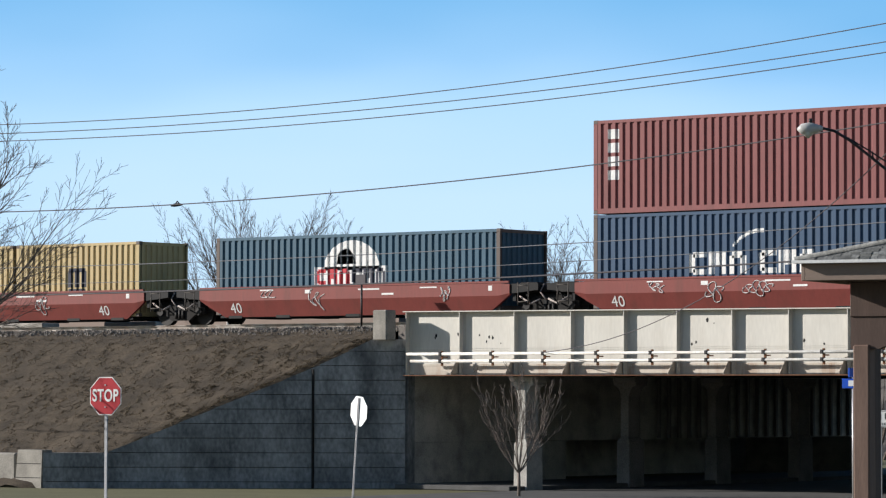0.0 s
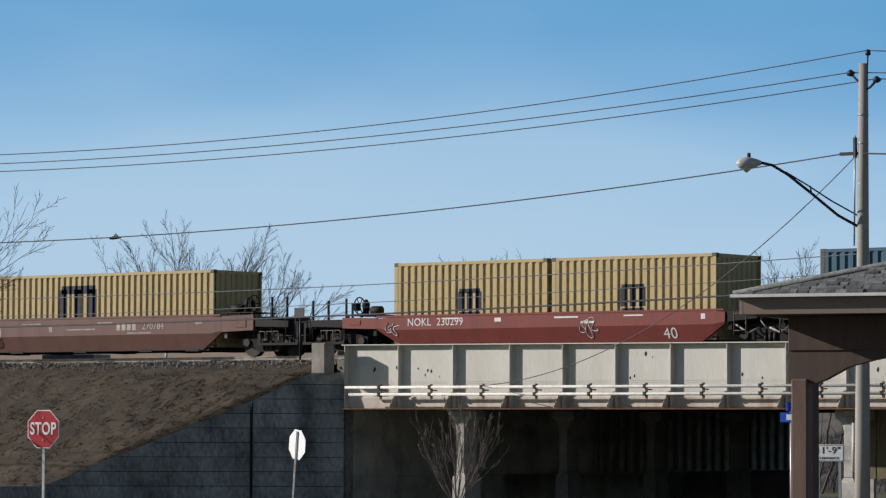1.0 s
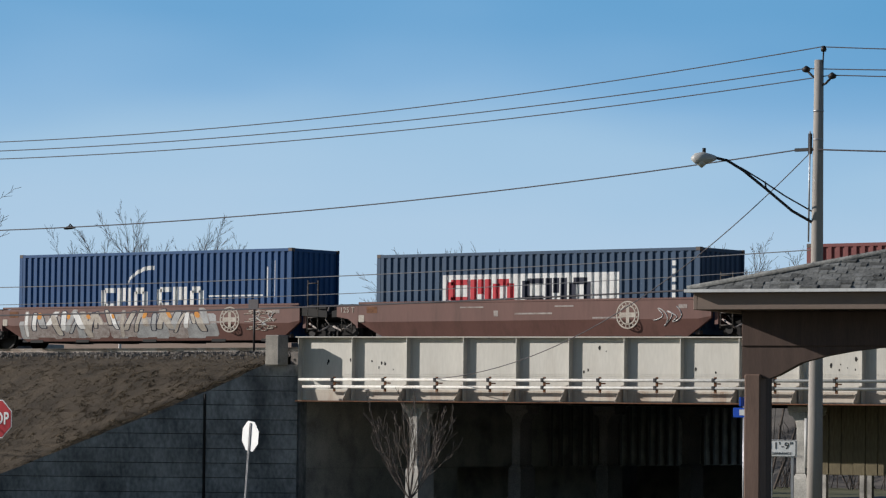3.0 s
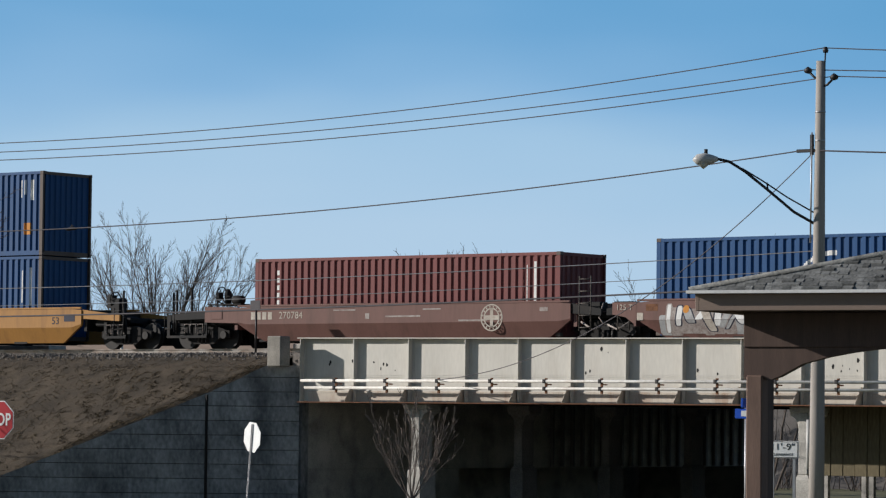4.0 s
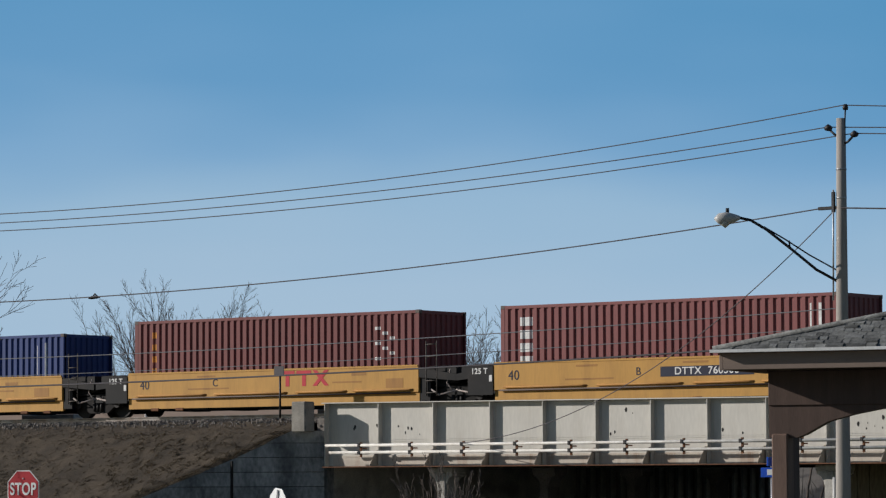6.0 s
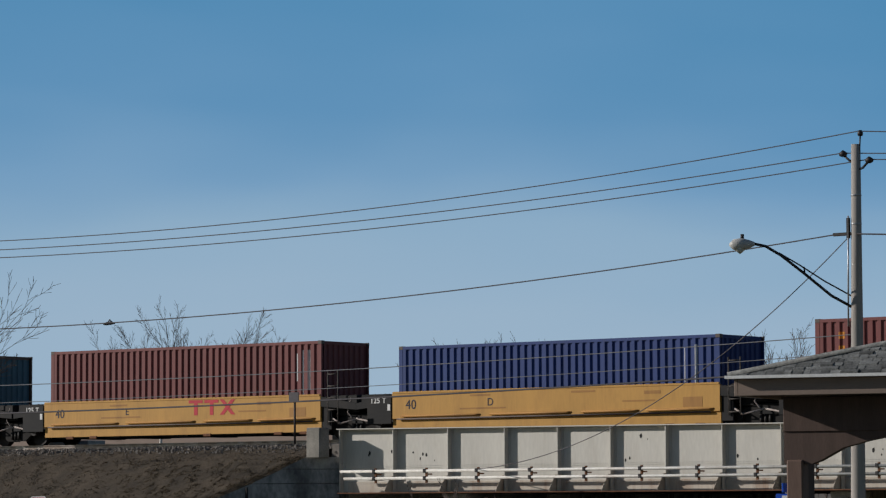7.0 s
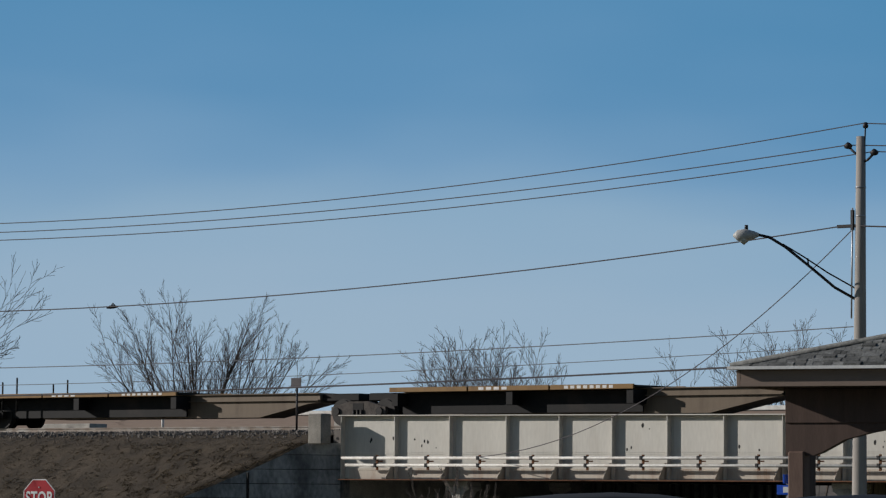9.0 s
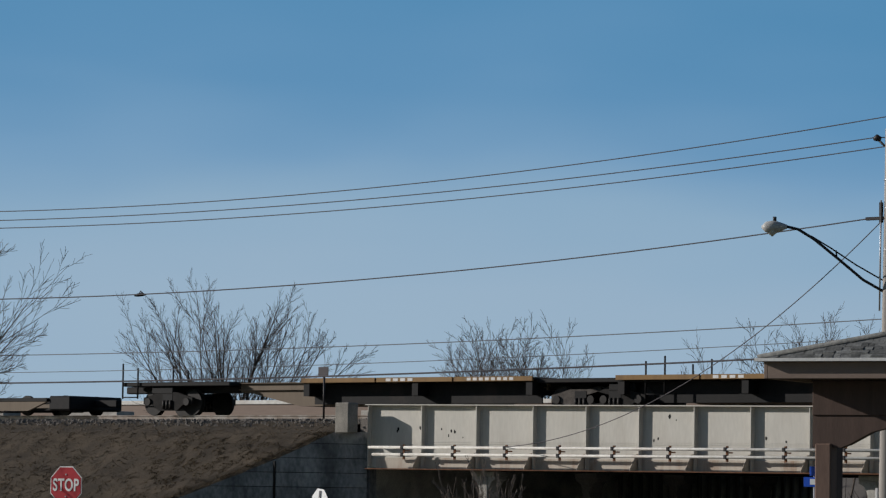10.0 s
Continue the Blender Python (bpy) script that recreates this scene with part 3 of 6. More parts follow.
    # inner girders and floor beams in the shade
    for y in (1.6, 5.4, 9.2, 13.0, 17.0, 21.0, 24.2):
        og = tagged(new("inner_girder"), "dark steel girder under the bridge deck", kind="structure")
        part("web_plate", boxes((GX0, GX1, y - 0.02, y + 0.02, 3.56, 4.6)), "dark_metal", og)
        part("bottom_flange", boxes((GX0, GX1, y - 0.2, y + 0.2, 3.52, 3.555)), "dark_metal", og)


def brush_bank():
    """Scrub-covered rise that closes the view below the bridge."""
    def height(x, y):
        return 5.0 * smooth(52, 62, y) + 0.5 * noise.noise((x * 0.6, y * 0.6, 1)) - 0.2
    sheet("scrub_bank", list(range(-70, 31, 1)), [50, 52, 54, 56, 58, 60, 62, 66, 80], height, "brush", "grey scrub-covered rise beyond the bridge")
    rng = random.Random(77)
    bm = bmesh.new()
    for _ in range(900):
        x, y = rng.uniform(-45, 0), rng.uniform(48, 60)
        z = max(height(x, y), -0.1)
        q = Vector((x, y, z - 0.1))
        d = Vector((rng.gauss(0, 0.25), rng.gauss(0, 0.25), 1)).normalized()
        L = rng.uniform(1.0, 3.0) * (1 if y < 56 else 0.5)
        tube(bm, [q, q + d * L * 0.5 + Vector((rng.gauss(0, 0.1), 0, 0)), q + d * L], [0.03, 0.02, 0.008], 3, caps=False)
    part("scrub", bm, "bark", None, "bare grey scrub on the rise beyond the bridge", "stuff")


def build_far_side():
    """What stands on the far edge of the embankment top."""
    par = thing("parapet_wall", "low tan parapet with pale coping along the far tracks", "wall", m=pose(0, 23.6, 5.0))
    part("wall_body", boxes((-150, -10.6, 0, 0.3, 0.0, 1.34), bev=0.02), "fascia", par)
    part("coping", boxes((-150, -10.6, -0.06, 0.36, 1.34, 1.52), bev=0.02), "white_pipe", par)
    mk = thing("marker_post", "white trackside marker post", "post", m=pose(-39.2, 20.0, 5.03))
    part("shaft", tube(bmesh.new(), [(0, 0, 0), (0, 0, 2.0)], 0.06, 8), "white_pipe", mk)
    for x0, x1 in ((-29.8, -27.2), (-15.8, -12.9), (-36.5, -33.0)):
        s = thing("concrete_slab", "pale concrete crossing slab lying beside the track", "slab", "crossing slabs", pose(x0, 3.2, 5.05))
        part("slab_body", boxes((0, x1 - x0, 0, 0.9, 0, 0.46), bev=0.02), "concrete_pale", s)


build_ground()
build_bank()
build_tracks()
build_wing_wall()
build_abutment()
# columns behind the first get a darker tone that paints in the deck's shade
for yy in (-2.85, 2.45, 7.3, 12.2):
    column(-5.53, yy, "concrete_pale" if yy < 0 else "shade_concrete")
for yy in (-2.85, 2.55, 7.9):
    column(8.3, yy, "concrete_pale" if yy < 0 else "shade_concrete")
build_girder()
build_far_side()
brush_bank()


# ---- the train ----
SPEED = 26.27
T0 = 4.5
MOVERS = []                      # (thing, place along the track at T0)
DECK = 5.56                      # floor of the wells


def along(ob, x):
    """Notes a thing of the train and where it is along the track at T0."""
    ob.location = (x - SPEED * T0, 0, 0)
    MOVERS.append((ob, x))
    return ob


PERIOD = 0.278
RIB = ((0.0, 0.0), (0.118, 0.0), (0.150, 0.046), (0.246, 0.046))


def rib_line(x0, x1):
    """The corrugation between x0 and x1: places along the wall and how deep the sheet lies."""
    n = max(1, round((x1 - x0) / PERIOD))
    p = (x1 - x0) / n
    out = [(x0 + p * (k + a / PERIOD), d) for k in range(n) for a, d in RIB]
    return out + [(x1, 0.0)]


def corrugated(bm, x0, x1, z0, z1, y, sign):
    """A corrugated steel sheet whose ridges lie at y; sign -1 looks towards the street."""
    line = rib_line(x0, x1)
    lo = [bm.verts.new((x, y - sign * d, z0)) for x, d in line]
    hi = [bm.verts.new((x, y - sign * d, z1)) for x, d in line]
    for k in range(len(line) - 1):
        bm.faces.new((lo[k], lo[k + 1], hi[k + 1], hi[k]) if sign < 0 else (lo[k + 1], lo[k], hi[k], hi[k + 1]))


def painted_on(bm, x0, x1, wx0, wx1, low, high=None):
    """Paint that follows the ribs of the near wall from wx0 to wx1; low and high give its edges at a place."""
    line = rib_line(x0, x1)
    zlow = low if callable(low) else (lambda x: low)
    zhigh = high if callable(high) else (lambda x: high)
    for (xa, da), (xb, db) in zip(line, line[1:]):
        a, b = max(xa, wx0), min(xb, wx1)
        if b - a < 1e-4:
            continue
        q = lambda x: da + (db - da) * (x - xa) / (xb - xa)
        y = lambda x: -1.2145 + q(x)
        if zhigh(a) <= zlow(a) and zhigh(b) <= zlow(b):
            continue
        bm.faces.new([bm.verts.new(p) for p in ((a, y(a), zlow(a)), (b, y(b), zlow(b)), (b, y(b), zhigh(b)), (a, y(a), zhigh(a)))])


def islands(bm):
    """Splits a mesh into its separate pieces."""
    left, out = set(bm.faces), []
    while left:
        todo, piece = [left.pop()], []
        while todo:
            f = todo.pop()
            piece.append(f)
            for e in f.edges:
                for g in e.link_faces:
                    if g in left:
                        left.remove(g)
                        todo.append(g)
        one, seen = bmesh.new(), {}
        for f in piece:
            for v in f.verts:
                if v not in seen:
                    seen[v] = one.verts.new(v.co)
            one.faces.new([seen[v] for v in f.verts])
        out.append(one)
    out.sort(key=lambda b: min(v.co.x for v in b.verts))
    return out


def container(x, z, mat, label, height=2.591, length=12.192, frame_mat=None, marks=(), worn=True):
    """A corrugated steel shipping container; x is its trailing end at T0."""
    c = thing("shipping_container", label, "container", "containers on the train")
    along(c, x)
    c.location.z = z
    L, H, W = length, height, 1.219
    fm = frame_mat or mat
    x0, x1 = 0.16, L - 0.16
    for name, y, s in (("side_wall", -1.211, -1), ("side_wall", 1.211, 1)):
        bm = bmesh.new()
        corrugated(bm, x0, x1, 0.16, H - 0.10, y, s)
        part(name, bm, mat, c)
    for xe, s in ((0.03, 1), (L - 0.03, -1)):
        bm = bmesh.new()
        line = rib_line(-W + 0.15, W - 0.15)
        lo = [bm.verts.new((xe + s * d, y, 0.16)) for y, d in line]
        hi = [bm.verts.new((xe + s * d, y, H - 0.11)) for y, d in line]
        for k in range(len(line) - 1):
            bm.faces.new((lo[k], lo[k + 1], hi[k + 1], hi[k]) if s < 0 else (lo[k + 1], lo[k], hi[k], hi[k + 1]))
        part("end_wall", bm, mat, c)
    part("roof", boxes((0.05, L - 0.05, -W + 0.03, W - 0.03, H - 0.06, H - 0.02)), mat, c)
    part("floor", boxes((0.05, L - 0.05, -W + 0.05, W - 0.05, 0.10, 0.15)), "black_steel", c)
    for y in (-W + 0.035, W - 0.035):
        part("top_rail", boxes((0.15, L - 0.15, y - 0.033, y + 0.033, H - 0.105, H - 0.012)), mat, c)
        part("bottom_rail", boxes((0.15, L - 0.15, y - 0.033, y + 0.033, 0.012, 0.165)), mat, c)
        for xe in (0.08, L - 0.08):
            part("corner_post", boxes((xe - 0.078, xe + 0.078, y - 0.034, y + 0.045 if y < 0 else y + 0.034, 0.115, H - 0.115), bev=0.008), fm, c)
            for zc in (0.0, H - 0.118):
                part("corner_casting", boxes((xe - 0.08, xe + 0.09, y - 0.036, y + 0.13 if y < 0 else y + 0.036, zc, zc + 0.118), bev=0.012), "post_brown", c)
    for xe in (0.075, L - 0.075):
        part("end_rail", boxes((xe - 0.05, xe + 0.05, -W + 0.15, W - 0.15, H - 0.12, H - 0.014)), fm, c)
        part("end_rail", boxes((xe - 0.05, xe + 0.05, -W + 0.15, W - 0.15, 0.012, 0.16)), fm, c)
    for name, mm, draw in marks:
        bm = bmesh.new()
        draw(bm, x0, x1, L, H)
        pieces = islands(bm) if name in ("name_blocks", "id_marks") else []
        if 0 < len(pieces) <= 40:
            for piece in pieces:
                part(name[:-1], piece, mm, c)
            bm.free()
        else:
            part("painted_name" if name == "name_blocks" else name, bm, mm, c, kind="stuff" if name in ("id_marks", "scuff", "name_blocks") else "")
    return c


def rect(a, b, lo, hi):
    """A painted rectangle between two places and two heights."""
    return lambda bm, x0, x1, L, H: painted_on(bm, x0, x1, a, b, lo, hi)


def rects(*rows):
    def draw(bm, x0, x1, L, H):
        for a, b, lo, hi in rows:
            painted_on(bm, x0, x1, a, b, lo, hi)
    return draw


def arc(cx, cz, r0, r1, a0, a1):
    """A painted crescent band."""
    def draw(bm, x0, x1, L, H):
        n = 16
        for k in range(n):
            p, q = radians(a0 + (a1 - a0) * k / n), radians(a0 + (a1 - a0) * (k + 1) / n)
            xs = sorted((cx + r1 * math.cos(p), cx + r1 * math.cos(q)))
            t = (p + q) / 2
            lo, hi = sorted((cz + r0 * math.sin(t), cz + r1 * math.sin(t)))
            painted_on(bm, x0, x1, xs[0], xs[1], lo, hi)
    return draw


def dome(cx, cz, r, squash=1.0):
    def draw(bm, x0, x1, L, H):
        top = lambda x: cz + squash * math.sqrt(max(0, r * r - (x - cx) ** 2))
        painted_on(bm, x0, x1, cx - r, cx + r, cz, top)
    return draw


def blocks(x, z, w, h, n, gap, breaks=()):
    """Plain upright blocks in the place of a company's name, each notched once."""
    rows = []
    for k in range(n):
        a = x + k * (w + gap) + sum(0.35 for b in breaks if k >= b)
        if k % 3 == 0:
            rows += [(a, a + w * 0.36, z + 0.1 * h, z + 0.9 * h), (a + w * 0.2, a + w, z + 0.76 * h, z + h), (a + w * 0.2, a + w, z, z + 0.24 * h)]
        elif k % 3 == 1:
            rows += [(a, a + w * 0.3, z, z + h), (a + w * 0.36, a + w * 0.64, z + 0.35 * h, z + h), (a + w * 0.7, a + w, z, z + h)]
        else:
            rows += [(a, a + w * 0.32, z, z + 0.8 * h), (a + w * 0.68, a + w, z, z + 0.8 * h), (a + w * 0.2, a + w * 0.8, z + 0.7 * h, z + h)]
    return rects(*rows)


def loft(sections):
    """A shell through closed outlines in y and z that stand one behind another along x."""
    bm = bmesh.new()
    rings = [[bm.verts.new((x, y, z)) for y, z in prof] for x, prof in sections]
    for a, b in zip(rings, rings[1:]):
        for k in range(len(a)):
            j = (k + 1) % len(a)
            bm.faces.new((a[k], a[j], b[j], b[k]))
    bm.faces.new(rings[0][::-1])
    bm.faces.new(rings[-1])
    bmesh.ops.recalc_face_normals(bm, faces=bm.faces[:])
    return bm


def disc(bm, x, z, r, y0, y1, sides=20):
    prism(bm, [(x + r * math.cos(2 * math.pi * k / sides), z + r * math.sin(2 * math.pi * k / sides)) for k in range(sides)], y0, y1)


def truck(parent, x, cast="truck_steel"):
    """Two-axle freight truck: side frames, bolster, wheels, springs."""
    tr = part("bolster", boxes((x - 0.25, x + 0.25, -1.1, 1.1, 5.72, 5.98), bev=0.03), "black_steel", parent)
    for y in (-1.02, 1.02):
        o = [(-1.12, 5.62), (-1.12, 5.84), (-0.75, 5.92), (-0.4, 6.02), (0.4, 6.02), (0.75, 5.92), (1.12, 5.84), (1.12, 5.62), (0.7, 5.60), (0.42, 5.40), (-0.42, 5.40), (-0.7, 5.60)]
        part("side_frame", prism(bmesh.new(), [(x + a, b) for a, b in o], y - 0.07, y + 0.07), cast, tr)
        for dx in (-0.16, 0, 0.16):
            part("spring", tube(bmesh.new(), [(x + dx, y - 0.09, 5.46), (x + dx, y - 0.09, 5.75)], 0.06, 8), "wheel_steel", tr)
        for dx in (-0.89, 0.89):
            bm = bmesh.new()
            disc(bm, x + dx, 5.67, 0.42, y * 0.745 - 0.07, y * 0.745 + 0.07, 28)
            disc(bm, x + dx, 5.67, 0.46, y * 0.68 - 0.02, y * 0.68 + 0.02, 28)
            part("wheel", bm, "wheel_steel", tr)
            bm = bmesh.new()
            disc(bm, x + dx, 5.70, 0.13, y * 1.08 - 0.05, y * 1.08 + 0.05, 12)
            part("bearing_cap", bm, "wheel_steel", tr)
    return tr


def ladder(parent, x, z0, z1, y=-1.40, width=0.42, mat="black_steel"):
    bm = bmesh.new()
    for dx in (0, width):
        tube(bm, [(x + dx, y, z0), (x + dx, y, z1)], 0.022, 6)
    n = max(2, int((z1 - z0) / 0.33))
    for k in range(n):
        z = z0 + 0.1 + (z1 - z0 - 0.2) * k / (n - 1)
        tube(bm, [(x, y, z), (x + width, y, z)], 0.018, 6)
    part("ladder", bm, mat, parent, "grab-iron ladder")


def wheel_brake(parent, x, z, y=-0.6, deep=0.28):
    bm = bmesh.new()
    pts = [(x, y + 0.27 * math.cos(a), z + 0.27 * math.sin(a)) for a in (2 * math.pi * k / 16 for k in range(17))]
    tube(bm, pts, 0.022, 6, caps=False)
    for a in (0, 1.05, 2.1):
        tube(bm, [(x, y - 0.27 * math.cos(a), z - 0.27 * math.sin(a)), (x, y + 0.27 * math.cos(a), z + 0.27 * math.sin(a))], 0.015, 5)
    box(bm, x - deep, x - 0.05, y - 0.12, y + 0.12, z - deep, z + 0.6 * deep)
    part("brake_wheel", bm, "black_steel", parent, "round hand brake wheel on its housing")


def end_gear(w, side_x, d, top):
    """The brake platform over a wagon end: grating, hand wheel, valve, reservoir and piping."""
    a, b = sorted((side_x - d * 0.1, side_x + d * 1.35))
    part("brake_platform", boxes((a, b, -1.38, -0.2, top + 0.09, top + 0.12)), "black_steel", w, "thin steel grating platform")
    for q in (0.15, 0.7, 1.25):
        part("platform_bracket", boxes((side_x + d * q - 0.03, side_x + d * q + 0.03, -1.36, -1.28, top + 0.03, top + 0.092)), "black_steel", w)
    wheel_brake(w, side_x + d * 1.05, top + 0.42, -1.0, 0.16)
    part("valve", tube(bmesh.new(), [(side_x + d * 0.78, -1.0, top + 0.12), (side_x + d * 0.78, -1.0, top + 0.48), (side_x + d * 0.78, -1.0, top + 0.62)], [0.10, 0.13, 0.04], 10), "black_steel", w, "upright brake valve")
    part("air_reservoir", tube(bmesh.new(), [(side_x + d * 0.10, -1.0, top + 0.26), (side_x + d * 0.14, -1.0, top + 0.26), (side_x + d * 0.52, -1.0, top + 0.26), (side_x + d * 0.56, -1.0, top + 0.26)], [0.08, 0.14, 0.14, 0.08], 12), "black_steel", w, "short round air reservoir")
    part("air_pipe", tube(bmesh.new(), [(side_x + d * 0.5, -1.1, top + 0.3), (side_x + d * 0.66, -1.14, top + 0.38), (side_x + d * 0.78, -1.1, top + 0.34)], 0.022, 6), "truck_steel", w)


STYLE = dict(red=("well_red", 6.41, 6.02, 5.48, 0.55, 1.45), brown=("well_brown", 6.58, 6.02, 5.48, 0.55, 1.45),
             yellow=("well_yellow", 6.64, 5.86, 5.50, 0.12, 1.42), ochre=("well_ochre", 6.60, 5.98, 5.46, 2.1, 1.45))


def well_car(x, style, label, left="joint", right="joint", length=12.192):
    """A well car unit whose container's trailing end is at x at T0. Ends: 'joint' to the next unit, or 'end' with coupler and platform."""
    mat, top, mid, bot, over, yo = STYLE[style]
    w = thing("well_car", label, "railway wagon", "wagons of the train")
    along(w, x)
    xa, xb = -over, length + over
    for s in (-1, 1):
        sec = []
        if style == "yellow":
            for xx, zb in ((xa, bot), (xb, bot)):
                sec.append((xx, [(s * yo, top), (s * yo, mid), (s * (yo - 0.06), mid - 0.03), (s * (yo - 0.06), zb), (s * (yo - 0.16), zb), (s * (yo - 0.14), top)]))
        else:
            cut = ((xa, 6.05), (xa + 0.45, 5.78), (xa + 1.0, bot), (xb - 1.0, bot), (xb - 0.45, 5.78), (xb, 6.05))
            for xx, zb in cut:
                zm = max(mid, zb + 0.04)
                yb = yo - 0.22 * (zm - zb) / (mid - bot)
                tp = top if xa + 0.4 < xx < xb - 0.4 else top - 0.03
                sec.append((xx, [(s * yo, tp), (s * yo, zm), (s * yb, zb), (s * (yb - 0.1), zb), (s * (yo - 0.14), tp)]))
        side = part("side_sill", loft(sec), mat, w)
        part("top_chord", boxes((xa + 0.02, xb - 0.02, s * yo - 0.06, s * yo + 0.012 if s > 0 else s * yo + 0.06, top + 0.002, top + 0.07) if s > 0 else
                                (xa + 0.02, xb - 0.02, s * yo - 0.012, s * yo + 0.06, top + 0.002, top + 0.07), bev=0.01), mat, side)
        if s < 0:
            near = side
    part("well_floor", boxes((0.2, length - 0.2, -1.2, 1.2, 5.46, 5.53), *[(k * length / 4 - 0.3, k * length / 4 + 0.3, -1.25, 1.25, 5.44, 5.545) for k in (0.3, 1, 2, 3, 3.7)]), "black_steel", w)
    # the raised ends over the trucks
    for side_x, kind, d in ((xa, left, -1), (xb, right, 1)):
        reach = {"joint": (3.55 - 2 * over) / 2 if style != "ochre" else 1.7, "end": 3.2 if style != "ochre" else 1.9}[kind]
        e0, e1 = sorted((side_x, side_x + d * reach))
        part("end_platform", boxes((e0, e1, -1.05, 1.05, 6.1, 6.30), (e0, e1, -0.45, 0.45, 5.98, 6.12), bev=0.02), "black_steel", w)
        bw = side_x + d * 0.06
        part("bulkhead", boxes((min(bw, bw + d * 0.12), max(bw, bw + d * 0.12), -1.35, 1.35, 5.85, top - 0.02)), "black_steel" if style != "brown" else mat, w)
        if kind == "end" and style != "ochre":
            ln = 1.9 if style == "yellow" else 1.4
            low = [(0.0, bot + 0.02), (0.25, bot + 0.02), (0.7, 6.0)] if style == "yellow" else [(0.0, 6.06)]
            o = [(0.0, top)] + low + [(ln, 6.10), (ln, top + 0.03)]
            for s in (-1, 1):
                hood = part("end_hood", prism(bmesh.new(), [(side_x + d * p, q) for p, q in o], s * yo - 0.07 * s - 0.065, s * yo - 0.07 * s + 0.065), mat, w, "painted end hood over the truck")
            xh = side_x + d * (ln * 0.62)
            part("hood_panel", boxes((xh - 0.22, xh + 0.22, -yo - 0.012, -yo - 0.004, 6.2, top - 0.06), bev=0.004), mat, w)
        arm = [(side_x, top - 0.02), (side_x, top - 0.33), (side_x + d * reach * 0.9, 6.18), (side_x + d * reach * 0.9, 6.38)]
        for y in (-1.36, 1.36):
            part("end_sill", prism(bmesh.new(), arm if d > 0 else arm[::-1], y - 0.05, y + 0.05), mat if style == "ochre" else "black_steel", w)
        tx = side_x + d * (reach if kind == "joint" else 1.75)
        if not (kind == "joint" and d > 0):
            truck(w, tx)
        if kind == "joint" and d < 0:
            part("draft_housing", boxes((side_x - 2 * reach - 0.2, side_x + 0.2, -0.92, 0.92, 5.70, 6.09), bev=0.03), "black_steel", w, "black housing over the shared truck")
            for q in (0.25, 0.55, 0.8):
                part("hose", tube(bmesh.new(), [(side_x - 2 * reach * q, -1.22, top - 0.02), (side_x - 2 * reach * q - 0.10, -1.30, 6.12), (side_x - 2 * reach * q + 0.12, -1.28, 5.86)], 0.024, 6), "grey_mark" if q == 0.55 else "black_steel", w)
        if kind == "joint":
            ladder(w, side_x + d * 0.50 - 0.2, 5.72, top + (0.02 if style == "red" or d < 0 else 0.80), mat="sunlit_casting")
            part("end_box", boxes((e0 + 0.25, e1 - 0.25, -1.25, -0.85, 6.32, top + 0.02), bev=0.03), "black_steel", w)
            bm = bmesh.new()
            tube(bm, [(side_x + d * 0.3, -1.3, 6.0), (side_x + d * 0.75, -1.34, 5.75), (side_x + d * (reach - 0.1), -1.3, 5.9)], 0.03, 6)
            part("brake_hose", bm, "grey_mark", w)
        else:
            ex = side_x + d * reach
            p0, p1 = (1.95, reach) if style == "yellow" else ((1.45, reach) if style != "ochre" else (0.9, reach))
            a0, a1 = sorted((side_x + d * p0, side_x + d * p1))
            part("end_cage", boxes((a0, a1, -1.28, -1.24, 6.14, 6.36), (a0, a0 + 0.12, -1.28, -1.22, 5.62, 6.14), (a1 - 0.12, a1, -1.28, -1.22, 5.62, 6.14), (a0, a1, -1.30, -1.20, 5.60, 5.68)), "black_steel", w, "black end cage with step")
            if style in ("brown", "red"):
                end_gear(w, side_x, d, top)
            else:
                part("valve_box", boxes((a0 + 0.2, a0 + 0.65, -1.2, -0.8, 6.40, top + 0.36), bev=0.06), "black_steel", w)
                wheel_brake(w, side_x + d * (reach - 0.75), top + 0.30, -1.0)
            ladder(w, ex - (0.42 if d > 0 else 0), 5.8, top + 0.02)
            for back, yy in ((0.45, -1.3), (1.1, -1.3), (0.03, 1.2)) if style != "ochre" else ((0.1, -1.3), (0.1, 1.2)):
                part("end_post", tube(bmesh.new(), [(ex - d * back, yy, 5.75), (ex - d * back, yy, top + 0.60)], 0.04, 6), "black_steel", w, "upright end handhold post")
            part("coupler", boxes((min(ex, ex + d * 0.75), max(ex, ex + d * 0.75), -0.14, 0.14, 6.0, 6.26), bev=0.03), "black_steel", w)
            part("end_box", boxes((min(side_x + d * 0.4, side_x + d * 1.6), max(side_x + d * 0.4, side_x + d * 1.6), -1.2, -0.3, 6.0, 6.36), bev=0.05), "black_steel", w)
            for q in (0.25, 0.8, 1.3):
                part("grab_iron", tube(bmesh.new(), [(side_x + d * (p0 + q * 0.55), -1.31, 5.75), (side_x + d * (p0 + q * 0.55), -1.33, 6.05), (side_x + d * (p0 + q * 0.55 + 0.22), -1.33, 6.05), (side_x + d * (p0 + q * 0.55 + 0.22), -1.31, 5.75)], 0.018, 5), "grey_mark", w, "pale bent grab iron")
    return w, near, top, yo


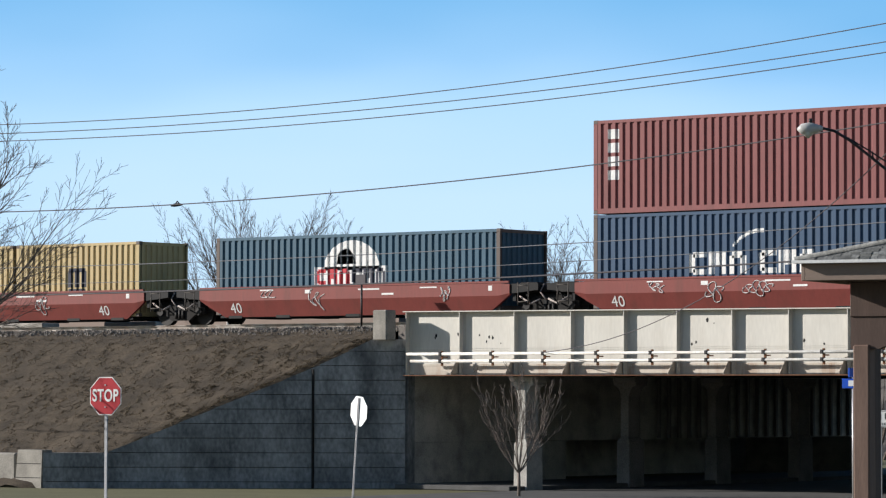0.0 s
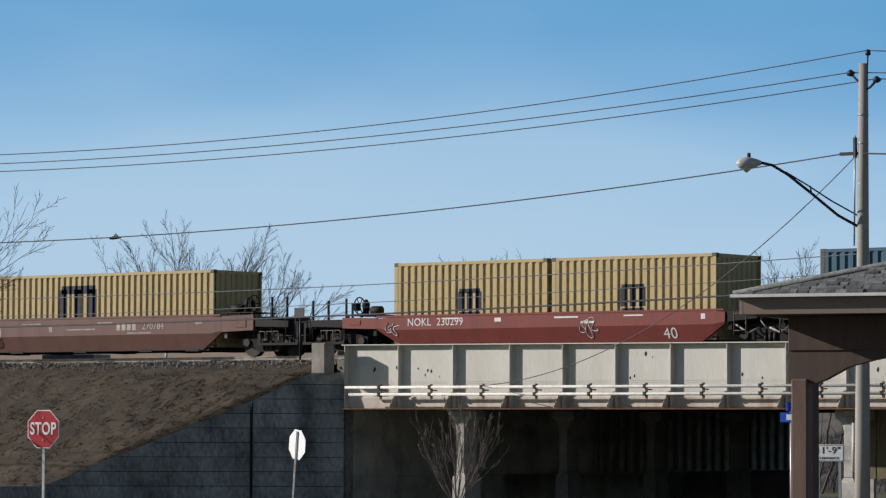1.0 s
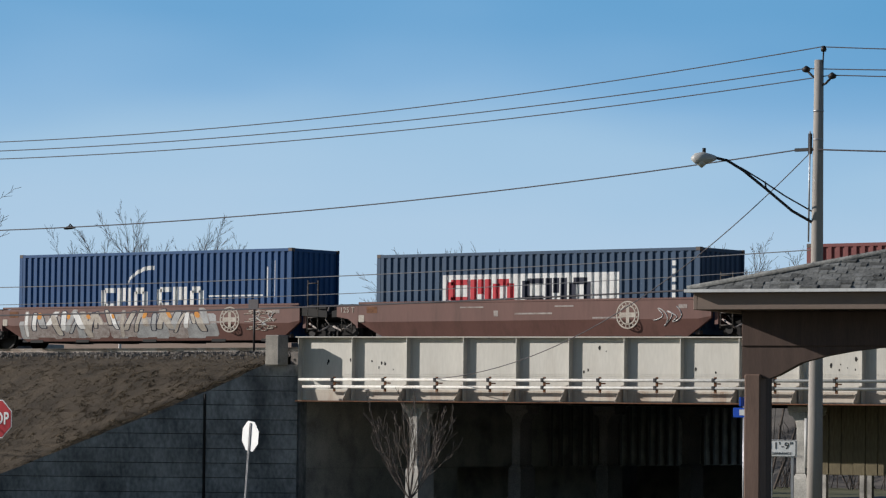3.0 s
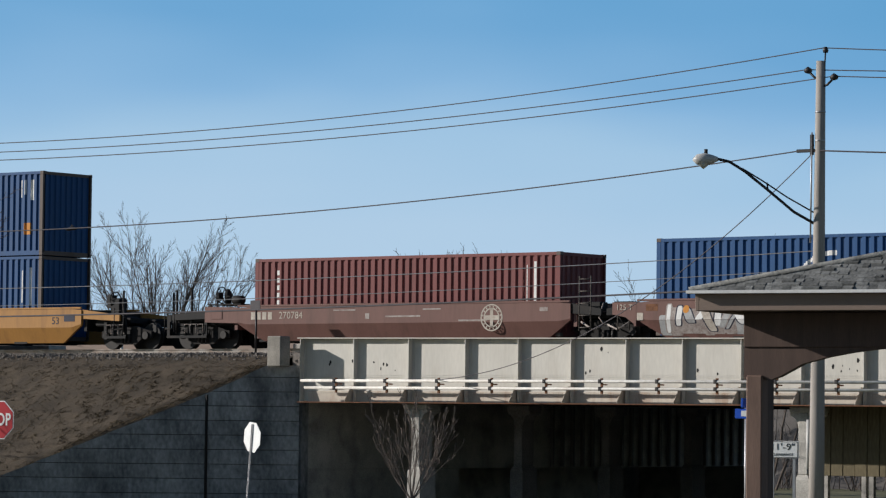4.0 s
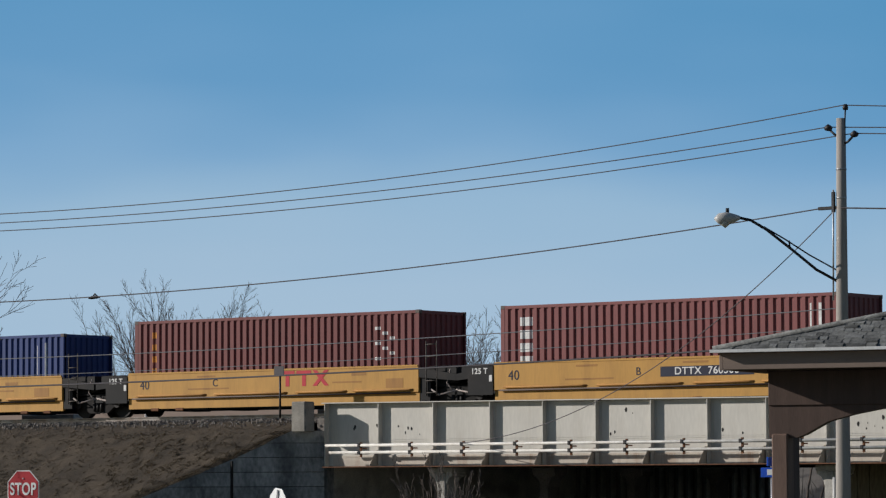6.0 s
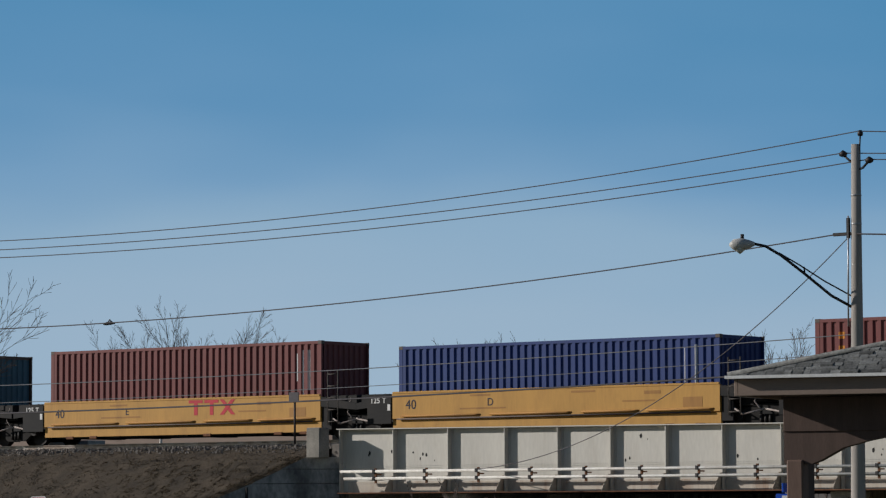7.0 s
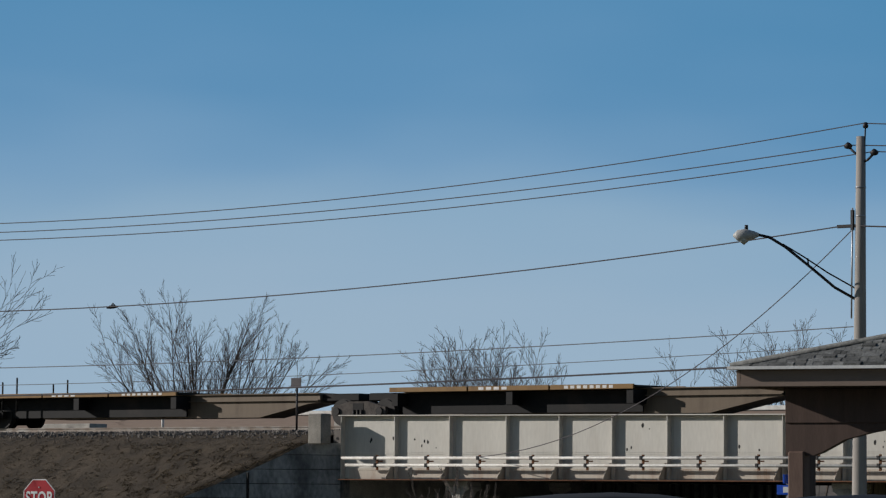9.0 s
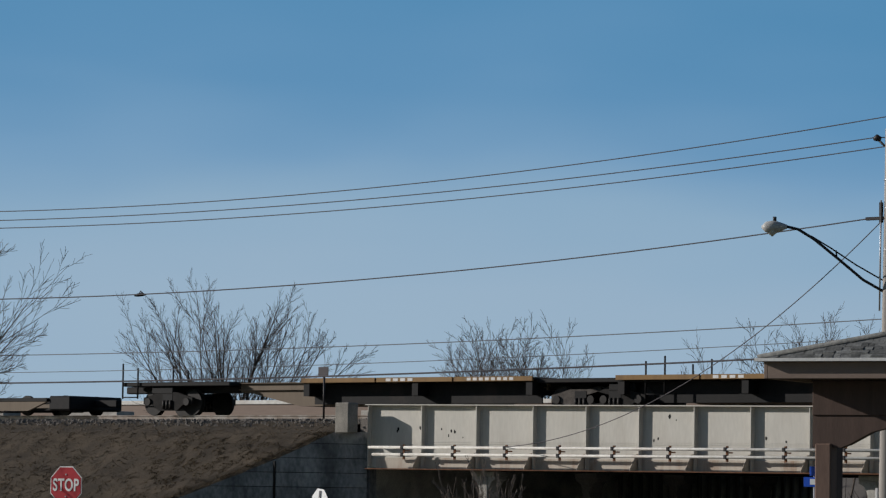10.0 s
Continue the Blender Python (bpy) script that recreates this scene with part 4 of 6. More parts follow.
def spine_unit(x0, x1, deck0, deck1, label, left, right):
    """A low spine wagon unit between x0 and x1, with its wide deck between deck0 and deck1."""
    w = thing("spine_car", label, "railway wagon", "wagons of the train")
    along(w, x0)
    L, d0, d1 = x1 - x0, deck0 - x0, deck1 - x0
    beam = [(0, 6.30), (0, 6.02), (0.5, 5.98), (2.6, 5.55), (L - 2.6, 5.55), (L - 0.5, 5.98), (L, 6.02), (L, 6.30)]
    part("centre_beam", prism(bmesh.new(), beam, -0.62, 0.62), "spine_tan", w, "dusty tan fish-bellied centre beam")
    part("beam_flange", boxes((0, L, -0.72, 0.72, 6.302, 6.33), (0, L, -0.72, 0.72, 6.08, 6.11)), "spine_tan", w)
    part("deck", boxes((d0, d1, -1.36, 1.36, 6.335, 6.40)), "black_steel", w)
    n = 3
    for k in range(n):
        a, b = d0 + (d1 - d0) * k / n, d0 + (d1 - d0) * (k + 1) / n
        for y in (-1.37, 1.37):
            part("side_rail", boxes((a + 0.03, b - 0.03, y - 0.04, y + 0.04, 6.28, 6.43), bev=0.008), "rail_yellow", w, "dull yellow steel deck side rail")
    bars(w, [(d0 + 3.6 + 0.3 * j, 6.31, 0.2, 0.09) for j in range(4)] + [(d0 + 6.9 + 0.24 * j, 6.31, 0.15, 0.09) for j in range(8)], "white_mark", 1.41)
    for xx in (d0 + 0.2, (d0 + d1) / 2, d1 - 0.2):
        part("cross_bearer", boxes((xx - 0.12, xx + 0.12, -1.34, 1.34, 5.85, 6.26)), "black_steel", w)
    # added black sheet that stands in for the shade below the deck edge
    part("side_apron", boxes((d0 + 0.1, d1 - 0.1, -0.80, -0.74, 5.60, 6.25)), "black_steel", w, "dark sheet standing in for shade under the deck")
    for xx, kind, d in ((0, left, -1), (L, right, 1)):
        if kind == "joint":
            if d < 0:
                truck(w, xx - 1.5, "sunlit_casting")
            part("draw_beam", boxes((min(xx, xx + d * 1.55), max(xx, xx + d * 1.55), -0.5, 0.5, 6.05, 6.3), bev=0.03), "black_steel", w)
        else:
            truck(w, xx + d * 2.9)
            part("end_platform", boxes((min(xx, xx + d * 4.9), max(xx, xx + d * 4.9), -1.2, 1.2, 6.22, 6.36), bev=0.02), "black_steel", w)
            part("end_beam", boxes((min(xx, xx + d * 4.6), max(xx, xx + d * 4.6), -0.5, 0.5, 6.02, 6.2)), "black_steel", w)
            ex = xx + d * 4.85
            for yy in (-1.25, 1.25):
                for back, zt in ((0.0, 7.0), (0.7, 6.85)):
                    part("end_post", tube(bmesh.new(), [(ex - d * back, yy, 5.8), (ex - d * back, yy, zt)], 0.03, 6), "black_steel", w, "upright end handhold post")
            part("step_frame", tube(bmesh.new(), [(ex, -1.25, 5.85), (ex - d * 0.7, -1.25, 5.85), (ex - d * 0.7, -1.25, 6.3)], 0.025, 6), "black_steel", w)
            part("end_box", boxes((min(ex - d * 1.2, ex - d * 2.2), max(ex - d * 1.2, ex - d * 2.2), -1.1, -0.4, 5.95, 6.22), bev=0.04), "black_steel", w)
            part("coupler", boxes((min(ex, ex + d * 0.9), max(ex, ex + d * 0.9), -0.14, 0.14, 6.0, 6.24), bev=0.03), "black_steel", w)
    return w


def low_wagon(x):
    """The leading end of an empty low well wagon; x is its front at T0."""
    w = thing("well_car", "empty low well car with a dark end and pale side", "railway wagon", "wagons of the train")
    along(w, x)
    part("end_block", boxes((-1.05, 0, -1.3, 1.3, 5.42, 5.92), bev=0.05), "black_steel", w, "dark rounded end block")
    part("side_sill", prism(bmesh.new(), [(-15.0, 5.40), (-2.0, 5.40), (-1.08, 5.72), (-15.0, 5.72)], -1.36, -1.24), "spine_tan", w, "dusty pale side plate with a sloping end")
    part("side_sill", prism(bmesh.new(), [(-15.0, 5.40), (-2.0, 5.40), (-1.08, 5.72), (-15.0, 5.72)], 1.24, 1.36), "spine_tan", w)
    part("top_chord", boxes((-15.0, -1.06, -1.38, -1.2, 5.725, 5.85), (-15.0, -1.06, 1.2, 1.38, 5.725, 5.85), bev=0.01), "black_steel", w)
    part("well_floor", boxes((-15.0, -1.06, -1.2, 1.2, 5.42, 5.5)), "black_steel", w)
    part("coupler", boxes((0, 1.1, -0.14, 0.14, 5.55, 5.8), bev=0.03), "black_steel", w)
    for q in (-0.75, -2.6, -14.0):
        for y in (-0.76, 0.76):
            bm = bmesh.new()
            disc(bm, q, 5.60, 0.35, y - 0.06, y + 0.06, 24)
            part("wheel", bm, "wheel_steel", w)
    return w


def stencil(w, text, x, z, size, mat="white_mark", yo=1.45, width=1.0, name="marking"):
    return lettering(name, text, size, mat, w, facing(x, -yo - 0.004, z), width=width)


def bars(w, rows, mat, yo):
    """Unreadable small stencils as plain bars: place, height, width, tallness."""
    for x, z, a, b in rows:
        part("stencil_bar", boxes((x, x + a, -yo - 0.005, -yo - 0.001, z, z + b)), mat, w)


def build_train():
    D = DECK
    HC = 2.896
    # red articulated wagon
    for x, l, r in ((113.95, "joint", "joint"), (98.1, "joint", "joint"), (82.2, "end", "joint")):
        w, near, top, yo = well_car(x, "red", "dusty red articulated well car with white chalk marks", l, r)
        lettering("marking", "40", 0.50, "white_mark", w, pose(10.75 if x < 90 else 1.05, -1.352, 5.76, 112, 0, 0))
        bars(w, [(2.2, 6.33, 0.6, 0.04), (6.5, 6.29, 0.9, 0.05), (9.1, 6.31, 0.7, 0.04), (4.2, 6.22, 0.25, 0.12), (11.9, 6.18, 0.15, 0.16), (7.5, 6.12, 0.5, 0.06)], "white_mark", yo)
        scribble(w, 4.3 if x > 90 else 7.4, 6.02, 0.75, 0.72, 21 + int(x), yo)
        if x > 90:
            scribble(w, 2.2, 6.18, 0.7, 0.34, 40 + int(x), yo)
            scribble(w, 5.6 if x > 100 else 9.9, 6.1, 1.3 if x > 100 else 0.5, 0.5, 60 + int(x), yo)
        else:
            stencil(w, "NOKL  230299", 1.85, 6.24, 0.34, yo=yo, width=1.0)
            scribble(w, -0.2, 6.05, 0.6, 0.45, 77, yo)
    # brown articulated wagon
    for x, l, r in ((62.3, "joint", "end"), (46.65, "joint", "joint"), (30.8, "joint", "joint"), (15.1, "joint", "joint"), (-0.6, "end", "joint")):
        w, near, top, yo = well_car(x, "brown", "dusty brown articulated well car with stencils and spray paint", l, r)
        roundel(w, 9.78 if x not in (62.3,) else 2.05, 6.15, 0.42, yo)
        bars(w, [(3.5, 6.42, 0.9, 0.04), (5.6, 6.2, 1.4, 0.05), (4.8, 6.15, 0.16, 0.18), (7.1, 6.42, 0.7, 0.04), (8.5, 6.05, 1.1, 0.05), (11.6, 6.33, 0.3, 0.12)], "grey_mark", yo)
        if l == "joint":
            hood = [(-0.56, 6.56), (-0.56, 5.86), (-0.95, 6.12), (-1.42, 6.20), (-1.42, 6.56)]
            part("end_hood", prism(bmesh.new(), hood, -yo + 0.004, -yo + 0.10), "well_brown", w, "brown end plate with a white capacity stencil")
            stencil(w, "125 T", -0.98, 6.40, 0.24, "cream_mark", yo)
            part("placard", boxes((-0.52, -0.30, -yo - 0.006, -yo - 0.001, 6.02, 6.24)), "cream_mark", w)
            bars(w, [(-0.2, 6.3, 0.42, 0.2)], "rust", yo)
        if x in (62.3, -0.6):
            nx = 0.05 if x < 0 else 8.0
            bars(w, [(nx + 0.24 * k, 6.17, 0.17, 0.24) for k in range(4)], "cream_mark", yo)
            stencil(w, "270784", nx + 1.68, 6.29, 0.32, "cream_mark", yo)
        if x in (46.65, 15.1):
            if x < 20:
                mural(w, 0.5, 9.1, yo, 18, ("white_mark", "cream_mark", "silver_mark"), ("silver_mark", "silver_mark", "grey_mark"), "orange_mark")
                for k in range(3):
                    scribble(w, 10.35, 6.36 - 0.24 * k, 1.5, 0.2, 90 + k, yo, "cream_mark")
            else:
                mural(w, 0.5, 9.1, yo, 49, ("cream_mark", "white_mark", "silver_mark", "sky_mark"), ("sky_mark", "teal_mark", "cream_mark", "grey_mark"), "rust")
        if x in (30.8, 15.1):
            scribble(w, 10.7, 6.1, 1.1, 0.6, int(x), yo)
    # single long well
    w, near, top, yo = well_car(-22.39, "ochre", "rust-stained ochre single well car", "end", "end")
    part("number_board", boxes((-1.6, 0.55, -yo - 0.006, -yo - 0.002, 6.32, 6.5)), "navy_mark", w)
    lettering("car_number", "DTTX   469660", 0.19, "white_mark", w, facing(-0.52, -yo - 0.010, 6.41), width=1.3)
    stencil(w, "53", 13.1, 6.2, 0.34, "navy_mark", yo)
    bars(w, [(13.5, 6.18, 0.5, 0.2)], "navy_mark", yo)
    company_marks(w, 7.2, 6.12, 0.42, "red_mark", yo)
    # yellow articulated wagon
    names = {-44.1: "B", -59.5: "C", -75.0: "D", -90.4: "E", -105.9: "A"}
    for x, l, r in ((-44.1, "joint", "end"), (-59.5, "joint", "joint"), (-75.0, "joint", "joint"), (-90.4, "joint", "joint"), (-105.9, "end", "joint")):
        w, near, top, yo = well_car(x, "yellow", "yellow articulated well car with black stencils and side pipes", l, r)
        stencil(w, "40", 0.65, 6.28, 0.42, "navy_mark", yo)
        stencil(w, names[x], {-44.1: 5.3, -105.9: 6.5}.get(x, 3.8), 6.3, 0.34, "navy_mark", yo)
        if x in (-44.1, -105.9):
            bx = 6.1 if x == -44.1 else 2.6
            part("number_board", boxes((bx, bx + 3.3, -yo - 0.006, -yo - 0.002, 6.13, 6.43)), "navy_mark", w, "black number board")
            lettering("car_number", "DTTX  760506", 0.31, "white_mark", w, facing(bx + 1.65, -yo - 0.010, 6.28), width=1.12, bold=0.012)
        elif x != -75.0:
            company_marks(w, 6.6, 6.13, 0.5, "red_mark", yo)
        bars(w, [(2.6, 6.1, 1.8, 0.05), (3.0, 6.5, 0.8, 0.06), (6.9, 6.52, 0.9, 0.06), (8.8, 6.2, 1.2, 0.05), (9.6, 6.42, 0.6, 0.1), (11.0, 6.0, 0.7, 0.3)], "well_ochre", yo)
        if r == "end":
            bm = bmesh.new()
            disc(bm, 14.55, 6.72, 0.17, -1.36, -1.31, 20)
            part("marker_disc", bm, "red_mark", w, "round red end marker")
        for k, (a, b) in enumerate(((0.3, 3.4), (3.8, 6.9), (7.3, 9.4), (9.7, 12.1))):
            part("side_pipe", tube(bmesh.new(), [(a, -yo - 0.05, 5.93), (b - 0.15, -yo - 0.05, 5.93), (b, -yo + 0.01, 5.93)], 0.032, 6), "well_ochre", near)
        part("lower_pipe", tube(bmesh.new(), [(0.1, -yo - 0.02, 5.84), (12.0, -yo - 0.02, 5.84)], 0.028, 6), "post_brown", near)
        for a in (0.9, 2.0, 7.2, 10.3, 11.4):
            part("foot_bracket", boxes((a, a + 0.35, -yo + 0.02, -yo + 0.08, 5.42, 5.52), bev=0.02), "rust", near)
        if l == "joint":
            part("data_panel", boxes((-1.12, -0.13, -1.445, -1.412, 5.7, 6.60), bev=0.01), "black_steel", w, "black end panel with white capacity stencil")
            lettering("capacity", "125 T", 0.25, "white_mark", w, facing(-0.66, -1.450, 6.44), bold=0.02)
            part("placard", boxes((-0.28, -0.17, -1.452, -1.446, 6.12, 6.32)), "white_mark", w)
        if r == "joint":
            part("end_panel", boxes((12.33, 12.75, -1.36, -1.32, 5.55, 6.60), bev=0.02), "black_steel", w, "black end panel behind the ladder")
            part("end_panel", boxes((12.75, 13.3, -1.1, -1.06, 6.0, 6.60), bev=0.02), "black_steel", w)
    # empty low wagon and the next one behind it
    spine_unit(-127.9, -113.6, -127.9, -118.4, "empty tan spine car with yellow deck rails", "joint", "end")
    spine_unit(-146.4, -131.4, -146.4, -137.0, "empty tan spine car with yellow deck rails", "joint", "joint")
    spine_unit(-162.3, -149.5, -159.0, -149.5, "empty tan spine car with yellow deck rails", "end", "none")
    low_wagon(-169.6)

    # the load
    container(113.95, D, "box_navy", "faded navy container under a red one", HC, frame_mat="post_brown", marks=[
        ("name_blocks", "white_mark", blocks(3.6, 0.98, 0.62, 0.68, 6, 0.10, (3,))), ("swoosh", "white_mark", arc(6.2, 1.0, 1.20, 1.32, 85, 140))])
    container(113.95, D + HC + 0.02, "box_red2", "brick red high-cube container stacked on a navy one", HC, marks=[
        ("name_blocks", "white_mark", rects(*[(0.55, 0.95, 2.3 - 0.42 * k, 2.6 - 0.42 * k) for k in range(4)]))])
    container(98.1, D, "box_teal", "grey blue container with a white domed crest", frame_mat="post_brown", marks=[
        ("crest", "white_mark", dome(6.0, 1.40, 1.22, 0.80)), ("crest_band", "white_mark", rect(4.40, 7.5, 0.90, 1.52)),
        ("crest_shade", "box_teal", dome(5.75, 1.60, 0.42, 1.2)),
        ("name_blocks", "red_mark", lambda bm, a, b, L, H: over_blocks(bm, a, b, 4.48, 0.95, 0.42, 0.50, 3)),
        ("name_blocks", "navy_mark", lambda bm, a, b, L, H: over_blocks(bm, a, b, 6.02, 0.95, 0.42, 0.50, 3))])
    for x in (82.2, 82.2 + 6.23):
        container(x, D, "box_yellow", "mustard yellow twenty-foot container with dark arches", length=6.058, marks=[
            ("arch_mark", "navy_mark", rects((2.55, 2.78, 1.05, 1.62), (2.92, 3.12, 1.05, 1.62), (3.26, 3.5, 1.05, 1.62), (2.6, 3.45, 1.58, 1.72), (2.6, 3.45, 0.92, 1.0)))])
    container(62.3, D, "box_yellow", "mustard yellow container with a dark arched emblem", marks=[
        ("arch_mark", "navy_mark", rects((5.05, 5.42, 0.98, 2.05), (5.75, 6.08, 0.98, 2.05), (6.42, 6.82, 0.98, 2.05), (5.15, 5.95, 1.9, 2.18), (5.95, 6.72, 1.9, 2.18)))])
    container(46.65, D, "box_red", "dull red corrugated container", marks=[("id_marks", "white_mark", upright_marks(1.45)), ("id_marks", "white_mark", upright_marks(10.7))])
    container(30.8, D, "box_navy", "navy container with a white name panel", marks=[("name_panel", "white_mark", rect(2.6, 9.3, 0.95, 1.9)), ("id_marks", "white_mark", upright_marks(11.2)),
        ("name_blocks", "red_mark", lambda bm, a, b, L, H: over_blocks(bm, a, b, 2.8, 1.05, 0.8, 0.7, 3)),
        ("name_blocks", "navy_mark", lambda bm, a, b, L, H: over_blocks(bm, a, b, 5.7, 1.05, 0.8, 0.7, 3))])
    container(15.1, D, "box_blue", "deep blue container with white block lettering shapes", HC, marks=[
        ("name_blocks", "white_mark", blocks(3.85, 1.02, 0.62, 0.68, 6, 0.10, (3,))), ("swoosh", "white_mark", arc(6.1, 1.0, 1.28, 1.42, 85, 140)),
        ("id_marks", "white_mark", rects((11.1, 11.16, 1.3, 2.3), (11.45, 11.5, 1.3, 2.5), (8.6, 11.0, 1.35, 1.4)))])
    container(-0.6, D, "box_red", "dull red corrugated container", marks=[("id_marks", "white_mark", upright_marks(0.9)), ("id_marks", "white_mark", rects((10.9, 10.96, 1.0, 2.2), (11.2, 11.3, 1.0, 2.3)))])
    container(-22.39, D, "box_blue", "deep blue container below another blue one", HC, frame_mat="post_brown", marks=[
        ("name_panel", "white_mark", rect(3.35, 8.65, 1.05, 1.98)), ("id_marks", "white_mark", rects((11.6, 11.68, 1.2, 2.5), (11.25, 11.3, 1.3, 2.4))),
        ("name_blocks", "red_mark", lambda bm, a, b, L, H: over_blocks(bm, a, b, 3.5, 1.17, 0.72, 0.68, 3)),
        ("name_blocks", "navy_mark", lambda bm, a, b, L, H: over_blocks(bm, a, b, 6.1, 1.17, 0.72, 0.68, 3))])
    container(-22.39, D + HC + 0.02, "box_blue", "deep blue scuffed container stacked on a blue one", HC, frame_mat="post_brown", marks=[
        ("placard", "white_mark", rect(0.7, 1.15, 2.15, 2.62)), ("orange_placard", "orange_mark", rect(11.3, 11.62, 0.72, 1.12)),
        ("id_marks", "white_mark", rects((11.1, 11.16, 2.0, 2.6), (11.3, 11.36, 2.1, 2.6), (11.6, 11.75, 1.9, 2.6))),
        ("scuff", "grey_mark", rects((1.9, 1.96, 0.5, 0.95), (4.2, 4.25, 0.45, 1.0), (6.45, 6.5, 0.4, 0.9), (6.75, 6.8, 0.5, 1.0), (7.15, 7.2, 0.5, 1.1)))])
    container(-44.1, D, "box_red2", "brick red high-cube container with upright white lettering shapes", HC, marks=[
        ("name_blocks", "white_mark", rects(*[(0.75, 1.2, 2.25 - 0.4 * k, 2.52 - 0.4 * k) for k in range(4)])), ("id_marks", "white_mark", rects((11.2, 11.26, 1.2, 2.6), (11.5, 11.6, 1.2, 2.6)))])
    container(-59.5, D, "box_red", "dull red high-cube container", HC, marks=[
        ("id_marks", "orange_mark", rects(*[(0.8, 1.0, 2.3 - 0.4 * k, 2.5 - 0.4 * k) for k in range(4)])), ("id_marks", "white_mark", rects(*[(10.4 + 0.3 * (k % 3), 10.6 + 0.3 * (k % 3), 2.3 - 0.16 * k, 2.4 - 0.16 * k) for k in range(7)]))])
    container(-75.0, D, "box_royal", "royal blue corrugated container", marks=[("id_marks", "white_mark", rects((10.9, 10.95, 1.2, 2.2), (11.3, 11.36, 1.1, 2.3)))])
    container(-90.4, D, "box_red", "dull red high-cube container", HC, marks=[("id_marks", "white_mark", rects((11.35, 11.4, 1.1, 2.6), (11.6, 11.68, 1.3, 2.6), (11.1, 11.15, 1.6, 2.5)))])
    container(-105.9, D, "box_green", "teal blue high-cube container with red and white name shapes", HC, frame_mat="post_brown", marks=[
        ("name_panel", "red_mark", rect(0.75, 1.35, 1.92, 2.42)), ("name_blocks", "white_mark", blocks(1.48, 1.95, 0.33, 0.42, 6, 0.05))])


def over_blocks(bm, a, b, x, z, w, h, n):
    """Name shapes that lie on a painted panel."""
    sub = bmesh.new()
    blocks(x, z, w, h, n, 0.08)(sub, a, b, 0, 0)
    for v in sub.verts:
        v.co.y -= 0.004
    me = bpy.data.meshes.new("tmp")
    sub.to_mesh(me)
    sub.free()
    bm.from_mesh(me)
    bpy.data.meshes.remove(me)


def upright_marks(x):
    return rects(*[(x, x + 0.14, 2.05 - 0.24 * k, 2.2 - 0.24 * k) for k in range(5)])


def scribble(w, x, z, a, b, seed, yo, mat="white_mark"):
    """A looping spray-paint tag with no letters in it."""
    rng = random.Random(seed)
    pts = []
    n = 64
    loops, ph = rng.choice((3, 4, 5)) * max(1, round(a / 0.8)), rng.random() * 6
    for k in range(n):
        q = k / (n - 1)
        zz = z + b * 0.5 * math.sin(6.283 * loops * 0.5 * q + ph) * (0.7 + 0.3 * math.sin(9 * q + ph))
        yy = -yo if zz > 6.02 else -yo + 0.4 * (6.02 - zz)
        pts.append((x + a * (0.12 + 0.76 * q) + 0.14 * a / max(1, loops / 4) * math.sin(6.283 * loops * q + ph), yy - 0.008, zz))
    part("spray_tag", tube(bmesh.new(), pts, 0.014, 4), mat, w, "pale chalk-like spray tag")


def roundel(w, x, z, r, yo):
    """A round white emblem of rings and a cross bar, without letters."""
    bm = bmesh.new()
    n = 32
    for r0, r1 in ((0.90 * r, r), (0.62 * r, 0.72 * r)):
        for k in range(n):
            p, q = 2 * math.pi * k / n, 2 * math.pi * (k + 1) / n
            bm.faces.new([bm.verts.new((x + c * math.cos(t), -yo - 0.006, z + c * math.sin(t))) for c, t in ((r0, p), (r1, p), (r1, q), (r0, q))])
    box(bm, x - 0.14 * r, x + 0.14 * r, -yo - 0.006, -yo - 0.003, z - 0.66 * r, z + 0.66 * r)
    box(bm, x - 0.66 * r, x + 0.66 * r, -yo - 0.009, -yo - 0.0065, z - 0.17 * r, z + 0.17 * r)
    for j in range(16):
        t = 2 * math.pi * (j + 0.5) / 16
        cx, cz = x + 0.81 * r * math.cos(t), z + 0.81 * r * math.sin(t)
        box(bm, cx - 0.05 * r, cx + 0.05 * r, -yo - 0.006, -yo - 0.003, cz - 0.06 * r, cz + 0.06 * r)
    bmesh.ops.recalc_face_normals(bm, faces=bm.faces[:])
    part("round_emblem", bm, "cream_mark", w, "round faded white emblem")


def company_marks(w, x, z, h, mat, yo):
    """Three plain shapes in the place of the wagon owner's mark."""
    rows = [(x, x + 0.62, z + 0.8 * h, z + h), (x + 0.24, x + 0.4, z, z + 0.8 * h), (x + 0.7, x + 1.32, z + 0.8 * h, z + h), (x + 0.94, x + 1.1, z, z + 0.8 * h)]
    part("owner_mark", boxes(*[(a, b, -yo - 0.006, -yo - 0.002, c, d) for a, b, c, d in rows]), mat, w)
    bm = bmesh.new()
    for s in (1, -1):
        cx, cz = x + 1.72, z + h / 2
        o = [(cx - s * 0.34, cz - h / 2), (cx - s * 0.16, cz - h / 2), (cx + s * 0.34, cz + h / 2), (cx + s * 0.16, cz + h / 2)]
        prism(bm, o, -yo - 0.006 - 0.002 * (s > 0), -yo - 0.002)
    part("owner_mark", bm, mat, w)


